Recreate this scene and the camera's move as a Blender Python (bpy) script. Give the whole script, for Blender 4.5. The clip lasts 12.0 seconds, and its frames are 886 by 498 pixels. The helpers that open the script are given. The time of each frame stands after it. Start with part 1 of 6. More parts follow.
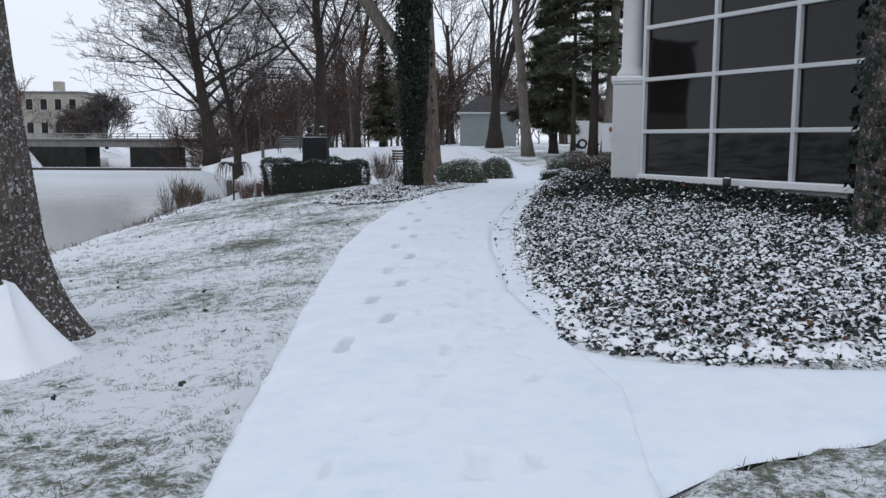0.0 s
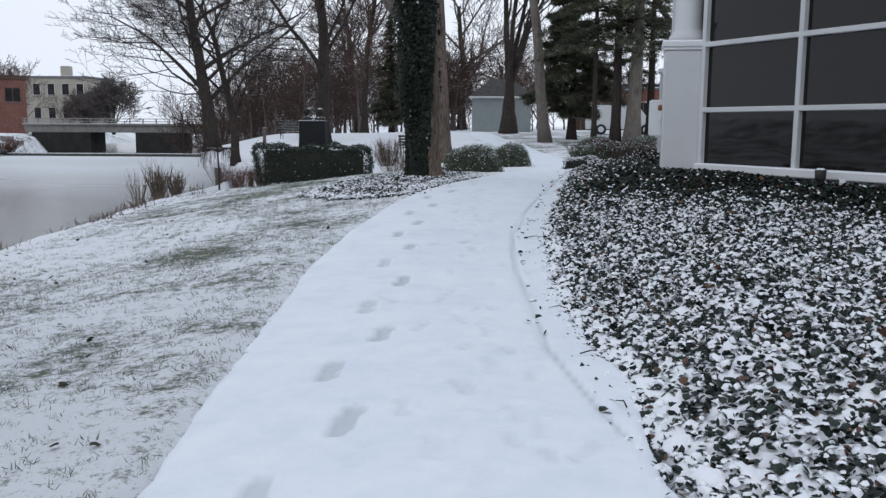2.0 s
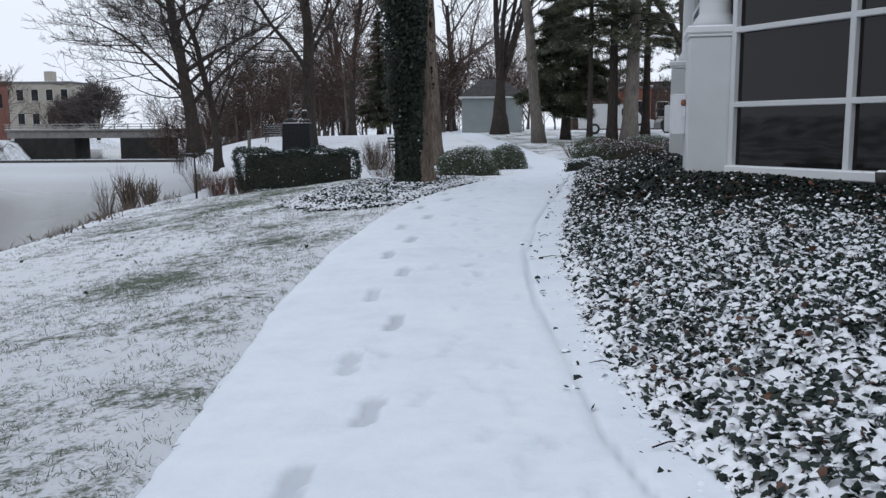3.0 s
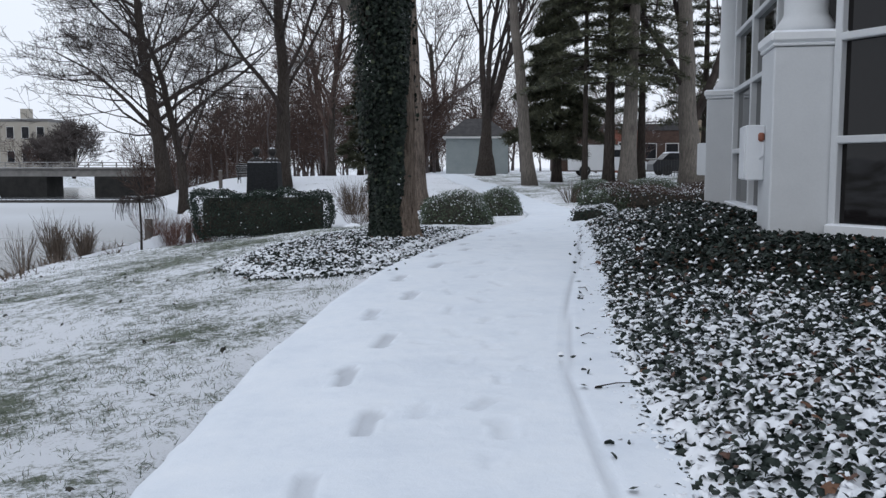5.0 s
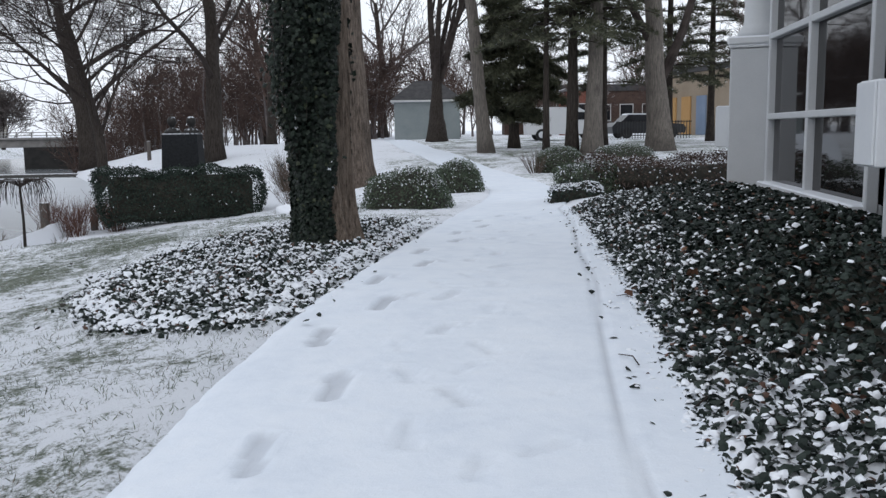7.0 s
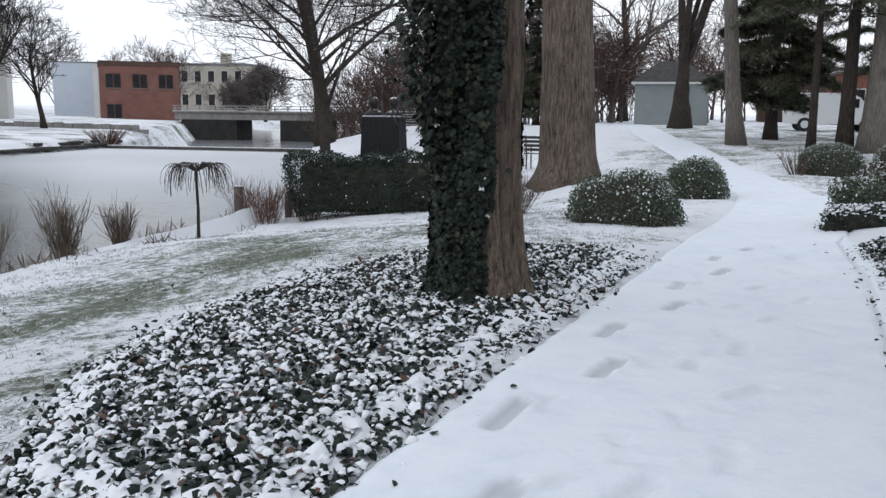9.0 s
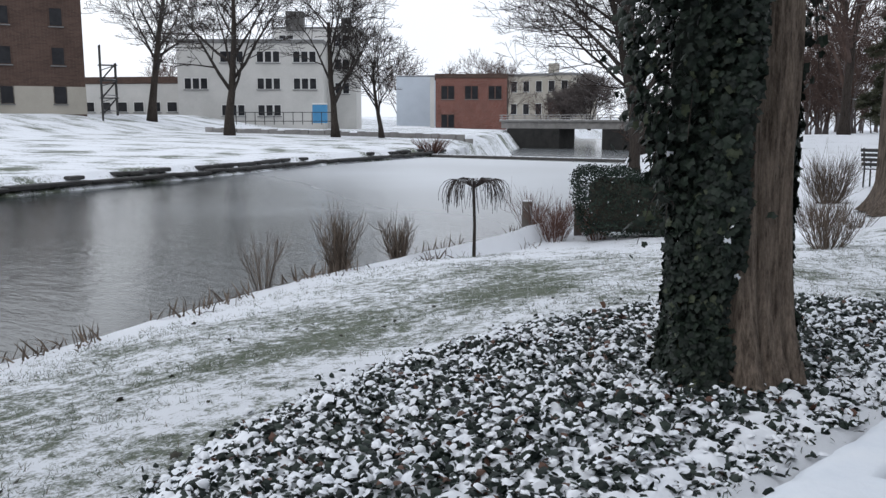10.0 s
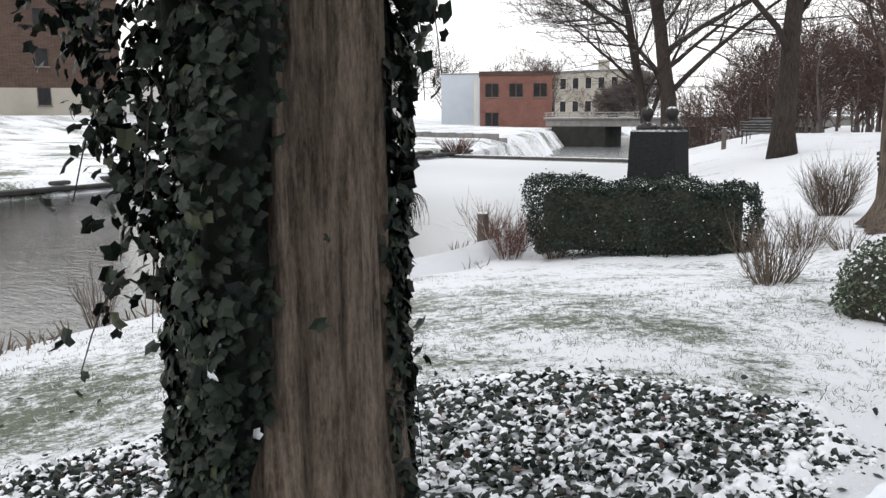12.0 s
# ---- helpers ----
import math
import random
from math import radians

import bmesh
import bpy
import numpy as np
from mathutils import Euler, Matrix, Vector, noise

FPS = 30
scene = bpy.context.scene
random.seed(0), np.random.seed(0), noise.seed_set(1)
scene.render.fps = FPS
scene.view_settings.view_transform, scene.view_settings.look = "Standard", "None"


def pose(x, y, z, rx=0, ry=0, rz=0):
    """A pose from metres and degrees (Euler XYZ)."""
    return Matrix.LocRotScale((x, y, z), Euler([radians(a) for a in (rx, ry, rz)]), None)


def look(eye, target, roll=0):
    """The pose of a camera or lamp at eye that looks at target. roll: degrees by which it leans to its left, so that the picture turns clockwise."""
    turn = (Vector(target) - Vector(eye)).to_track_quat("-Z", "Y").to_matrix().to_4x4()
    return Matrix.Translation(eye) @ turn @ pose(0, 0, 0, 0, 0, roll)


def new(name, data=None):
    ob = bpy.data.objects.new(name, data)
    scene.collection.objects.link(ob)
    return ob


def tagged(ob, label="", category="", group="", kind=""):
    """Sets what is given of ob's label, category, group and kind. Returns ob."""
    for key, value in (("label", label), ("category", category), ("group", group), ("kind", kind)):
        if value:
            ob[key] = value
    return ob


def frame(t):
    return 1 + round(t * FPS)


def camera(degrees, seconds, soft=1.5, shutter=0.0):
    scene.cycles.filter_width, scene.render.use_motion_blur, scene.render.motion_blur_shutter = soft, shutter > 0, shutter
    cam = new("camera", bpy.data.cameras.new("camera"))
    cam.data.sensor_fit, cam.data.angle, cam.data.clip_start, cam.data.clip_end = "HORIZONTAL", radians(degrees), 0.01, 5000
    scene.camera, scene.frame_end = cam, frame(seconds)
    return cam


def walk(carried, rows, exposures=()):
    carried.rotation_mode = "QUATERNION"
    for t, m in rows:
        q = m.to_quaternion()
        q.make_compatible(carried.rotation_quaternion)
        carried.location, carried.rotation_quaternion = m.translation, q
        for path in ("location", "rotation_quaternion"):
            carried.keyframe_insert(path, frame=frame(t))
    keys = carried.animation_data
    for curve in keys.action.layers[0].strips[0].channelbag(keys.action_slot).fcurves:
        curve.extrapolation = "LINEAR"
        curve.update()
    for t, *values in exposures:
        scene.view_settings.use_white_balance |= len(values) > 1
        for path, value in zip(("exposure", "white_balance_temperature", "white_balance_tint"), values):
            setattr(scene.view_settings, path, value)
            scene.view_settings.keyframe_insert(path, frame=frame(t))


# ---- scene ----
# the walk: seconds, eye, aim, roll
cam = camera(54.7, 12.0, soft=1.4)
PATH = [
    (0, (0.359, 0.055, 1.291), (0.244, 2.333, 1.000), 0.2),
    (0.5, (0.333, 0.713, 1.270), (0.224, 2.991, 0.976), -0.4),
    (1, (0.317, 1.388, 1.252), (0.172, 3.663, 0.946), -0.3),
    (1.5, (0.294, 2.061, 1.230), (0.166, 4.335, 0.917), -0.1),
    (2, (0.266, 2.761, 1.212), (0.121, 5.034, 0.885), 0.3),
    (2.5, (0.190, 3.456, 1.204), (0.059, 5.728, 0.872), -0.1),
    (4.5, (-0.061, 6.224, 1.191), (-0.152, 8.510, 0.954), -0.1),
    (5, (-0.091, 6.975, 1.204), (-0.162, 9.263, 0.988), 0),
    (5.5, (-0.151, 7.698, 1.225), (-0.207, 9.985, 0.984), -0.6),
    (6, (-0.162, 8.428, 1.247), (-0.196, 10.710, 0.958), -0.6),
    (6.5, (-0.175, 9.161, 1.289), (-0.114, 11.440, 0.984), -0.9),
    (8.5, (0.002, 12.040, 1.425), (-0.033, 14.313, 1.076), 0.3),
    (9, (0.064, 12.720, 1.460), (-0.494, 14.922, 1.097), 0.6),
    (9.5, (0.084, 13.353, 1.498), (-0.967, 15.365, 1.128), 0.5),
    (10, (0.186, 14.001, 1.540), (-1.141, 15.848, 1.193), -0),
    (10.5, (0.301, 14.652, 1.567), (-1.075, 16.465, 1.240), 0.1),
    (11, (0.462, 15.301, 1.579), (-0.929, 17.100, 1.248), 0.3),
    (11.5, (0.608, 15.957, 1.604), (-0.781, 17.759, 1.266), -0.2),
    (12, (0.734, 16.600, 1.624), (-0.711, 18.355, 1.272), -0.4),
]
walk(cam, [(t, look(eye, target, roll)) for t, eye, target, roll in PATH],
     [(0, -0.15, 6080, 10), (5.5, -0.12, 6120, 10), (8.5, 0.10, 6300, 10), (10.5, 0.10, 6280, 10), (11.3, 0.40, 6480, 10), (12, 0.58, 6820, 10)])

# ---- light: an even winter overcast ----
world = bpy.data.worlds.new("overcast")
scene.world = world
world.use_nodes = True
wn, wl = world.node_tree.nodes, world.node_tree.links
wn.clear()
w_out = wn.new("ShaderNodeOutputWorld")
w_bg = wn.new("ShaderNodeBackground")
w_sky = wn.new("ShaderNodeTexSky")
w_sky.sky_type = "NISHITA"
w_sky.sun_disc = False
w_sky.sun_elevation, w_sky.sun_rotation = radians(28), radians(200)
w_sky.air_density, w_sky.dust_density = 1.5, 4.0
w_mul = wn.new("ShaderNodeMix")
w_mul.data_type, w_mul.blend_type = "RGBA", "MULTIPLY"
w_mul.inputs[0].default_value = 1.0
w_mul.inputs[7].default_value = (0.05, 0.05, 0.05, 1)
w_cloud = wn.new("ShaderNodeTexNoise")
w_cloud.inputs["Scale"].default_value = 1.6
w_cloud.inputs["Detail"].default_value = 4.0
w_ramp = wn.new("ShaderNodeValToRGB")
w_ramp.color_ramp.elements[0].position, w_ramp.color_ramp.elements[0].color = 0.3, (0.80, 0.835, 0.90, 1)
w_ramp.color_ramp.elements[1].position, w_ramp.color_ramp.elements[1].color = 0.75, (0.93, 0.94, 0.96, 1)
w_mix = wn.new("ShaderNodeMix")
w_mix.data_type = "RGBA"
w_mix.inputs[0].default_value = 0.9
wl.new(w_sky.outputs[0], w_mul.inputs[6])
wl.new(w_cloud.outputs[0], w_ramp.inputs[0])
wl.new(w_mul.outputs[2], w_mix.inputs[6])
wl.new(w_ramp.outputs[0], w_mix.inputs[7])
wl.new(w_mix.outputs[2], w_bg.inputs[0])
wl.new(w_bg.outputs[0], w_out.inputs[0])
w_bg.inputs[1].default_value = 1.24

sun = new("sun", bpy.data.lights.new("sun", "SUN"))
sun.data.energy, sun.data.angle, sun.data.color = 0.2, radians(40), (1.0, 0.97, 0.93)
sun.matrix_world = look((0, 0, 40), (14, 34, 0))
tagged(sun, kind="light")


# ---- materials ----
def lin(h):
    return tuple(((c / 255 + 0.055) / 1.055) ** 2.4 if c > 10 else c / 255 / 12.92 for c in h)


class Nodes:
    """A small builder of node materials."""

    def __init__(self, name):
        self.m = bpy.data.materials.new(name)
        self.m.use_nodes = True
        self.t = self.m.node_tree
        self.b = self.t.nodes["Principled BSDF"]
        self.co = self.t.nodes.new("ShaderNodeTexCoord").outputs["Object"]

    def add(self, kind, **values):
        n = self.t.nodes.new(kind)
        for k, v in values.items():
            n.inputs[k].default_value = v
        return n

    def link(self, a, b):
        self.t.links.new(a, b)

    def noise(self, scale, detail=4.0, rough=0.6, stretch=None):
        n = self.add("ShaderNodeTexNoise", Scale=scale, Detail=detail, Roughness=rough)
        co = self.co
        if stretch:
            mp = self.t.nodes.new("ShaderNodeMapping")
            mp.inputs["Scale"].default_value = stretch
            self.link(co, mp.inputs[0])
            co = mp.outputs[0]
        self.link(co, n.inputs["Vector"])
        return n.outputs[0]

    def ramp(self, fac, stops):
        r = self.t.nodes.new("ShaderNodeValToRGB")
        e = r.color_ramp.elements
        while len(e) < len(stops):
            e.new(0.5)
        for el, (p, c) in zip(e, stops):
            el.position, el.color = p, (*c, 1) if len(c) == 3 else c
        self.link(fac, r.inputs[0])
        return r.outputs[0]

    def mix(self, fac, a, b, blend="MIX"):
        n = self.t.nodes.new("ShaderNodeMix")
        n.data_type, n.blend_type = "RGBA", blend
        for s, i in ((fac, 0), (a, 6), (b, 7)):
            if isinstance(s, (int, float)):
                n.inputs[i].default_value = s
            elif isinstance(s, tuple):
                n.inputs[i].default_value = (*s, 1)
            else:
                self.link(s, n.inputs[i])
        return n.outputs[2]

    def math(self, op, a, b=0.0, clamp=False):
        n = self.t.nodes.new("ShaderNodeMath")
        n.operation, n.use_clamp = op, clamp
        for s, i in ((a, 0), (b, 1)):
            if isinstance(s, (int, float)):
                n.inputs[i].default_value = s
            else:
                self.link(s, n.inputs[i])
        return n.outputs[0]

    def up(self):
        g = self.t.nodes.new("ShaderNodeNewGeometry")
        s = self.t.nodes.new("ShaderNodeSeparateXYZ")
        self.link(g.outputs["Normal"], s.inputs[0])
        return s.outputs[2]

    def island(self):
        return self.t.nodes.new("ShaderNodeNewGeometry").outputs["Random Per Island"]

    def attr(self, name):
        a = self.t.nodes.new("ShaderNodeAttribute")
        a.attribute_name = name
        return a.outputs["Fac"]

    def bump(self, h, strength=0.3, dist=0.02):
        b = self.add("ShaderNodeBump", Strength=strength, Distance=dist)
        self.link(h, b.inputs["Height"])
        self.link(b.outputs[0], self.b.inputs["Normal"])

    def done(self, colour=None, rough=0.7, metal=0.0, spec=0.5):
        if isinstance(colour, tuple):
            self.b.inputs["Base Color"].default_value = (*colour, 1)
        elif colour is not None:
            self.link(colour, self.b.inputs["Base Color"])
        self.b.inputs["Roughness"].default_value = rough
        self.b.inputs["Metallic"].default_value = metal
        self.b.inputs["Specular IOR Level"].default_value = spec
        return self.m


SNOW = (0.80, 0.825, 0.87)


def plain(name, a, b, scale=6.0, rough=0.7, bump=0.15, bscale=40.0, snow=0.0, metal=0.0, spec=0.4, dist=0.01):
    """Two tones mixed at two scales, a fine relief, and snow lying on what faces up."""
    n = Nodes(name)
    big, fine = n.noise(scale, 5), n.noise(bscale, 6)
    f = n.math("ADD", n.math("MULTIPLY", big, 0.65), n.math("MULTIPLY", fine, 0.35))
    c = n.ramp(f, [(0.32, a), (0.68, b)])
    if snow:
        s = n.math("MULTIPLY", n.math("SUBTRACT", n.up(), 0.45), 4.0, True)
        s = n.math("MULTIPLY", s, n.ramp(n.noise(14, 5), [(0.62 - snow * 0.45, (0, 0, 0)), (0.72 - snow * 0.35, (1, 1, 1))]))
        c = n.mix(s, c, SNOW)
    n.bump(fine, bump, dist)
    return n.done(c, rough, metal, spec)


def snow_ground():
    n = Nodes("snowy_lawn")
    g = n.attr("grass")
    fine, mid, big = n.noise(38, 7, 0.78), n.noise(8, 7, 0.75), n.noise(1.2, 4)
    f = n.math("ADD", n.math("MULTIPLY", fine, 0.38), n.math("ADD", n.math("MULTIPLY", mid, 0.48), n.math("MULTIPLY", big, 0.16)))
    t = n.math("ADD", f, n.math("MULTIPLY", n.math("SUBTRACT", g, 0.5), 0.30))
    cover = n.ramp(t, [(0.462, (0, 0, 0)), (0.492, (0.42, 0.42, 0.42)), (0.545, (1, 1, 1))])
    turf = n.ramp(n.noise(60, 4), [(0.3, (0.075, 0.088, 0.068)), (0.55, (0.155, 0.178, 0.135)), (0.8, (0.215, 0.215, 0.175))])
    n.bump(n.math("ADD", n.math("MULTIPLY", fine, 0.7), mid), 0.7, 0.05)
    return n.done(n.mix(cover, SNOW, turf), 0.85, 0, 0.2)


def snow_path():
    n = Nodes("trodden_snow")
    tr = n.attr("tread")
    fine, big = n.noise(90, 6, 0.7), n.noise(1.7, 5, 0.6)
    c = n.ramp(n.math("ADD", n.math("MULTIPLY", big, 0.5), n.math("MULTIPLY", n.noise(6, 5, 0.65), 0.5)), [(0.34, (0.665, 0.715, 0.785)), (0.5, (0.73, 0.775, 0.835)), (0.7, (0.78, 0.815, 0.86))])
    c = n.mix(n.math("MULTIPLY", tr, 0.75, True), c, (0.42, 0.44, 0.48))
    n.bump(n.math("ADD", n.math("MULTIPLY", fine, 0.5), n.noise(14, 4)), 0.25, 0.02)
    return n.done(c, 0.8, 0, 0.25)


def snow_cap():
    n = Nodes("fresh_snow")
    c = n.ramp(n.noise(3, 4), [(0.2, (0.74, 0.77, 0.82)), (0.8, (0.83, 0.85, 0.88))])
    n.bump(n.noise(60, 5), 0.3, 0.01)
    return n.done(c, 0.8, 0, 0.25)


def leaf_mat(name, dark, light, brown=None, share=0.0, snow=0.0, rough=0.5):
    n = Nodes(name)
    r = n.island()
    c = n.ramp(r, [(0.0, dark), (1.0, light)])
    if brown:
        r2 = n.math("FRACT", n.math("MULTIPLY", r, 37.7))
        c = n.mix(n.math("LESS_THAN", r2, share), c, brown)
    if snow:
        r3 = n.math("FRACT", n.math("MULTIPLY", r, 91.3))
        c = n.mix(n.math("LESS_THAN", r3, snow), c, SNOW)
    return n.done(c, rough, 0, 0.22)


def bark_mat(name, a, b, scale=1.0, snow=0.0):
    n = Nodes(name)
    rid = n.noise(9 * scale, 8, 0.7, (3.0, 3.0, 0.35))
    fine = n.noise(50 * scale, 6, 0.7, (1.5, 1.5, 0.5))
    patch = n.noise(1.3, 3)
    f = n.math("ADD", n.math("MULTIPLY", rid, 0.6), n.math("ADD", n.math("MULTIPLY", fine, 0.25), n.math("MULTIPLY", patch, 0.15)))
    c = n.ramp(f, [(0.40, a), (0.60, b)])
    if snow:
        s = n.ramp(n.noise(34, 6, 0.75), [(0.64 - snow * 0.3, (0, 0, 0)), (0.70 - snow * 0.3, (1, 1, 1))])
        s = n.math("MULTIPLY", s, n.math("ADD", n.math("MULTIPLY", n.up(), 1.5), 0.45, True))
        c = n.mix(n.math("MULTIPLY", s, 1.0, True), c, SNOW)
    n.bump(n.math("ADD", rid, n.math("MULTIPLY", fine, 0.4)), 0.9, 0.05)
    return n.done(c, 0.9, 0, 0.15)


def twig_mat(name, a, b):
    n = Nodes(name)
    c = n.ramp(n.noise(2.2, 4), [(0.3, a), (0.7, b)])
    s = n.math("MULTIPLY", n.math("SUBTRACT", n.up(), 0.55), 3.0, True)
    s = n.math("MULTIPLY", s, n.math("GREATER_THAN", n.noise(2.6, 2), 0.58))
    return n.done(n.mix(s, c, (0.6, 0.62, 0.65)), 0.9, 0, 0.1)


def brick_mat(name, a, b, mortar, scale=4.0):
    n = Nodes(name)
    t = n.add("ShaderNodeTexBrick", Scale=scale)
    t.inputs["Color1"].default_value, t.inputs["Color2"].default_value, t.inputs["Mortar"].default_value = (*a, 1), (*b, 1), (*mortar, 1)
    t.inputs["Mortar Size"].default_value = 0.012
    mp = n.t.nodes.new("ShaderNodeMapping")
    mp.inputs["Rotation"].default_value = (radians(90), 0, 0)
    n.link(n.co, mp.inputs[0])
    n.link(mp.outputs[0], t.inputs["Vector"])
    c = n.mix(n.ramp(n.noise(0.6, 5), [(0.3, (0.75, 0.75, 0.75)), (0.7, (1.1, 1.1, 1.1))]), (0, 0, 0), t.outputs[0], "MIX")
    n.bump(n.noise(30, 4), 0.3, 0.01)
    return n.done(c, 0.85, 0, 0.2)


def water_mat():
    n = Nodes("river_water")
    rip = n.noise(1.6, 6, 0.65, (0.5, 1.4, 1.0))
    fine = n.noise(7.0, 4, 0.6, (0.5, 1.5, 1.0))
    ice = n.ramp(n.attr("ice"), [(0.0, (0, 0, 0)), (1.0, (1, 1, 1))])
    c = n.mix(ice, (0.028, 0.034, 0.034), (0.62, 0.65, 0.69))
    n.bump(n.math("ADD", rip, n.math("MULTIPLY", fine, 0.5)), 0.35, 0.045)
    n.done(c, 0.12, 0, 0.5)
    r = n.math("ADD", n.math("MULTIPLY", ice, 0.45), 0.11)
    n.link(r, n.b.inputs["Roughness"])
    return n.m


def glass_mat():
    n = Nodes("dark_window_glass")
    n.bump(n.noise(0.9, 2), 0.06, 0.05)
    n.done((0.010, 0.009, 0.009), 0.03, 0, 0.32)
    return n.m


M_GROUND, M_PATH, M_SNOW, M_WATER, M_GLASS = snow_ground(), snow_path(), snow_cap(), water_mat(), glass_mat()
M_WHITE = plain("white_paint", (0.50, 0.515, 0.53), (0.58, 0.595, 0.61), 2.0, 0.55, 0.12, 60)
M_WHITE_SNOW = plain("white_sill_paint", (0.62, 0.64, 0.66), (0.72, 0.73, 0.74), 2.0, 0.55, 0.1, 60, snow=0.8)
M_BOX = plain("light_grey_enamel", (0.60, 0.62, 0.65), (0.66, 0.68, 0.70), 3.0, 0.4, 0.05, 60)
M_COPPER = plain("rusted_valve", (0.20, 0.065, 0.04), (0.30, 0.11, 0.065), 30, 0.6)
M_BARK = bark_mat("furrowed_bark", (0.035, 0.028, 0.023), (0.21, 0.168, 0.138))
M_BARK_DARK = bark_mat("dark_bark", (0.018, 0.015, 0.013), (0.072, 0.060, 0.052))
M_BARK_GREY = bark_mat("grey_bark", (0.09, 0.08, 0.072), (0.23, 0.205, 0.18))
M_BARK_SNOW = bark_mat("snow_flecked_bark", (0.04, 0.034, 0.03), (0.15, 0.125, 0.11), 1.0, 0.31)
M_TWIG = twig_mat("bare_twigs", (0.022, 0.018, 0.017), (0.062, 0.051, 0.046))
M_TWIG_DARK = twig_mat("dark_twigs", (0.022, 0.019, 0.018), (0.06, 0.052, 0.048))
M_TWIG_RED = twig_mat("reddish_twigs", (0.06, 0.041, 0.036), (0.115, 0.082, 0.07))
# paler twigs for distant trees: the haze is put into the colour
M_TWIG_HAZE = twig_mat("hazed_far_twigs", (0.09, 0.078, 0.075), (0.16, 0.14, 0.135))
M_IVY = leaf_mat("ivy_leaves", (0.006, 0.011, 0.010), (0.028, 0.040, 0.032), (0.10, 0.055, 0.04), 0.05, 0.0, 0.5)
M_IVY_TREE = leaf_mat("climbing_ivy", (0.005, 0.009, 0.007), (0.019, 0.029, 0.020), (0.05, 0.06, 0.035), 0.05, 0.002, 0.5)
M_SOIL = plain("leaf_litter", (0.016, 0.018, 0.014), (0.05, 0.045, 0.034), 8, 0.95, 0.5, 30)
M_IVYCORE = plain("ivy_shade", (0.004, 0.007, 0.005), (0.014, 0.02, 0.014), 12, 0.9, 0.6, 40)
M_HEDGE = leaf_mat("yew_leaves", (0.006, 0.012, 0.010), (0.04, 0.06, 0.045), None, 0, 0.006, 0.6)
M_BOXWOOD = leaf_mat("boxwood_leaves", (0.035, 0.055, 0.035), (0.11, 0.14, 0.09), None, 0, 0.06, 0.6)
M_BROWNLEAF = leaf_mat("bronze_leaves", (0.045, 0.03, 0.026), (0.12, 0.085, 0.07), None, 0, 0.08, 0.7)
M_NEEDLE = leaf_mat("pine_needles", (0.034, 0.040, 0.026), (0.120, 0.122, 0.078), None, 0, 0.006, 0.8)
M_REED = leaf_mat("dry_stems", (0.055, 0.042, 0.033), (0.16, 0.125, 0.098), None, 0, 0.0, 0.8)
M_REDSTEM = leaf_mat("russet_stems", (0.075, 0.038, 0.030), (0.16, 0.092, 0.074), None, 0, 0.05, 0.8)
M_GRASS = leaf_mat("grass_blades", (0.045, 0.062, 0.042), (0.15, 0.18, 0.125), (0.17, 0.14, 0.105), 0.12, 0.12, 0.8)
M_DEAD = leaf_mat("fallen_leaves", (0.085, 0.042, 0.027), (0.19, 0.105, 0.065), None, 0, 0.12, 0.8)
M_STONE = plain("dark_granite", (0.010, 0.011, 0.013), (0.024, 0.026, 0.029), 20, 0.7, 0.1, 80, snow=0.5, spec=0.15)
M_BRONZE = plain("dark_bronze", (0.012, 0.012, 0.012), (0.035, 0.032, 0.03), 8, 0.6, 0.2, 30, snow=0.22, metal=0.3)
M_WOOD = plain("weathered_wood", (0.065, 0.058, 0.052), (0.15, 0.132, 0.118), 8, 0.85, 0.4, 60, snow=0.6)
M_CONC = plain("weathered_concrete", (0.16, 0.155, 0.15), (0.30, 0.29, 0.28), 1.2, 0.85, 0.3, 25, snow=0.7)
M_CONC_DARK = plain("stained_concrete", (0.05, 0.05, 0.05), (0.12, 0.115, 0.11), 1.0, 0.9, 0.3, 20, snow=0.5)
# near-black colour that stands for the shade beneath the bridge deck
M_UNDERDECK_SHADE = plain("underdeck_shade", (0.012, 0.012, 0.012), (0.04, 0.039, 0.037), 1.0, 0.9, 0.3, 20)
M_BRICK = brick_mat("red_brick", (0.145, 0.058, 0.046), (0.20, 0.084, 0.066), (0.30, 0.25, 0.22), 2.0)
M_BRICK_BROWN = brick_mat("brown_brick", (0.066, 0.042, 0.034), (0.092, 0.058, 0.047), (0.13, 0.105, 0.09), 2.0)
M_BEIGE = plain("beige_masonry", (0.30, 0.28, 0.24), (0.38, 0.355, 0.31), 0.5, 0.85, 0.2, 10)
M_RENDER = plain("pale_render", (0.42, 0.415, 0.40), (0.54, 0.53, 0.51), 0.4, 0.85, 0.2, 8)
M_BLUEGREY = plain("blue_grey_siding", (0.42, 0.47, 0.53), (0.50, 0.55, 0.61), 0.5, 0.8, 0.1, 8)
M_SHED = plain("grey_green_siding", (0.20, 0.23, 0.235), (0.27, 0.30, 0.30), 0.8, 0.8, 0.2, 12)
M_OCHRE = plain("ochre_siding", (0.27, 0.215, 0.155), (0.35, 0.285, 0.215), 0.4, 0.8, 0.1, 8)
M_PANEL_BLUE = plain("blue_panel", (0.16, 0.22, 0.32), (0.22, 0.28, 0.38), 1.0, 0.7)
M_PANEL_OCHRE = plain("orange_panel", (0.42, 0.24, 0.09), (0.5, 0.30, 0.12), 1.0, 0.7)
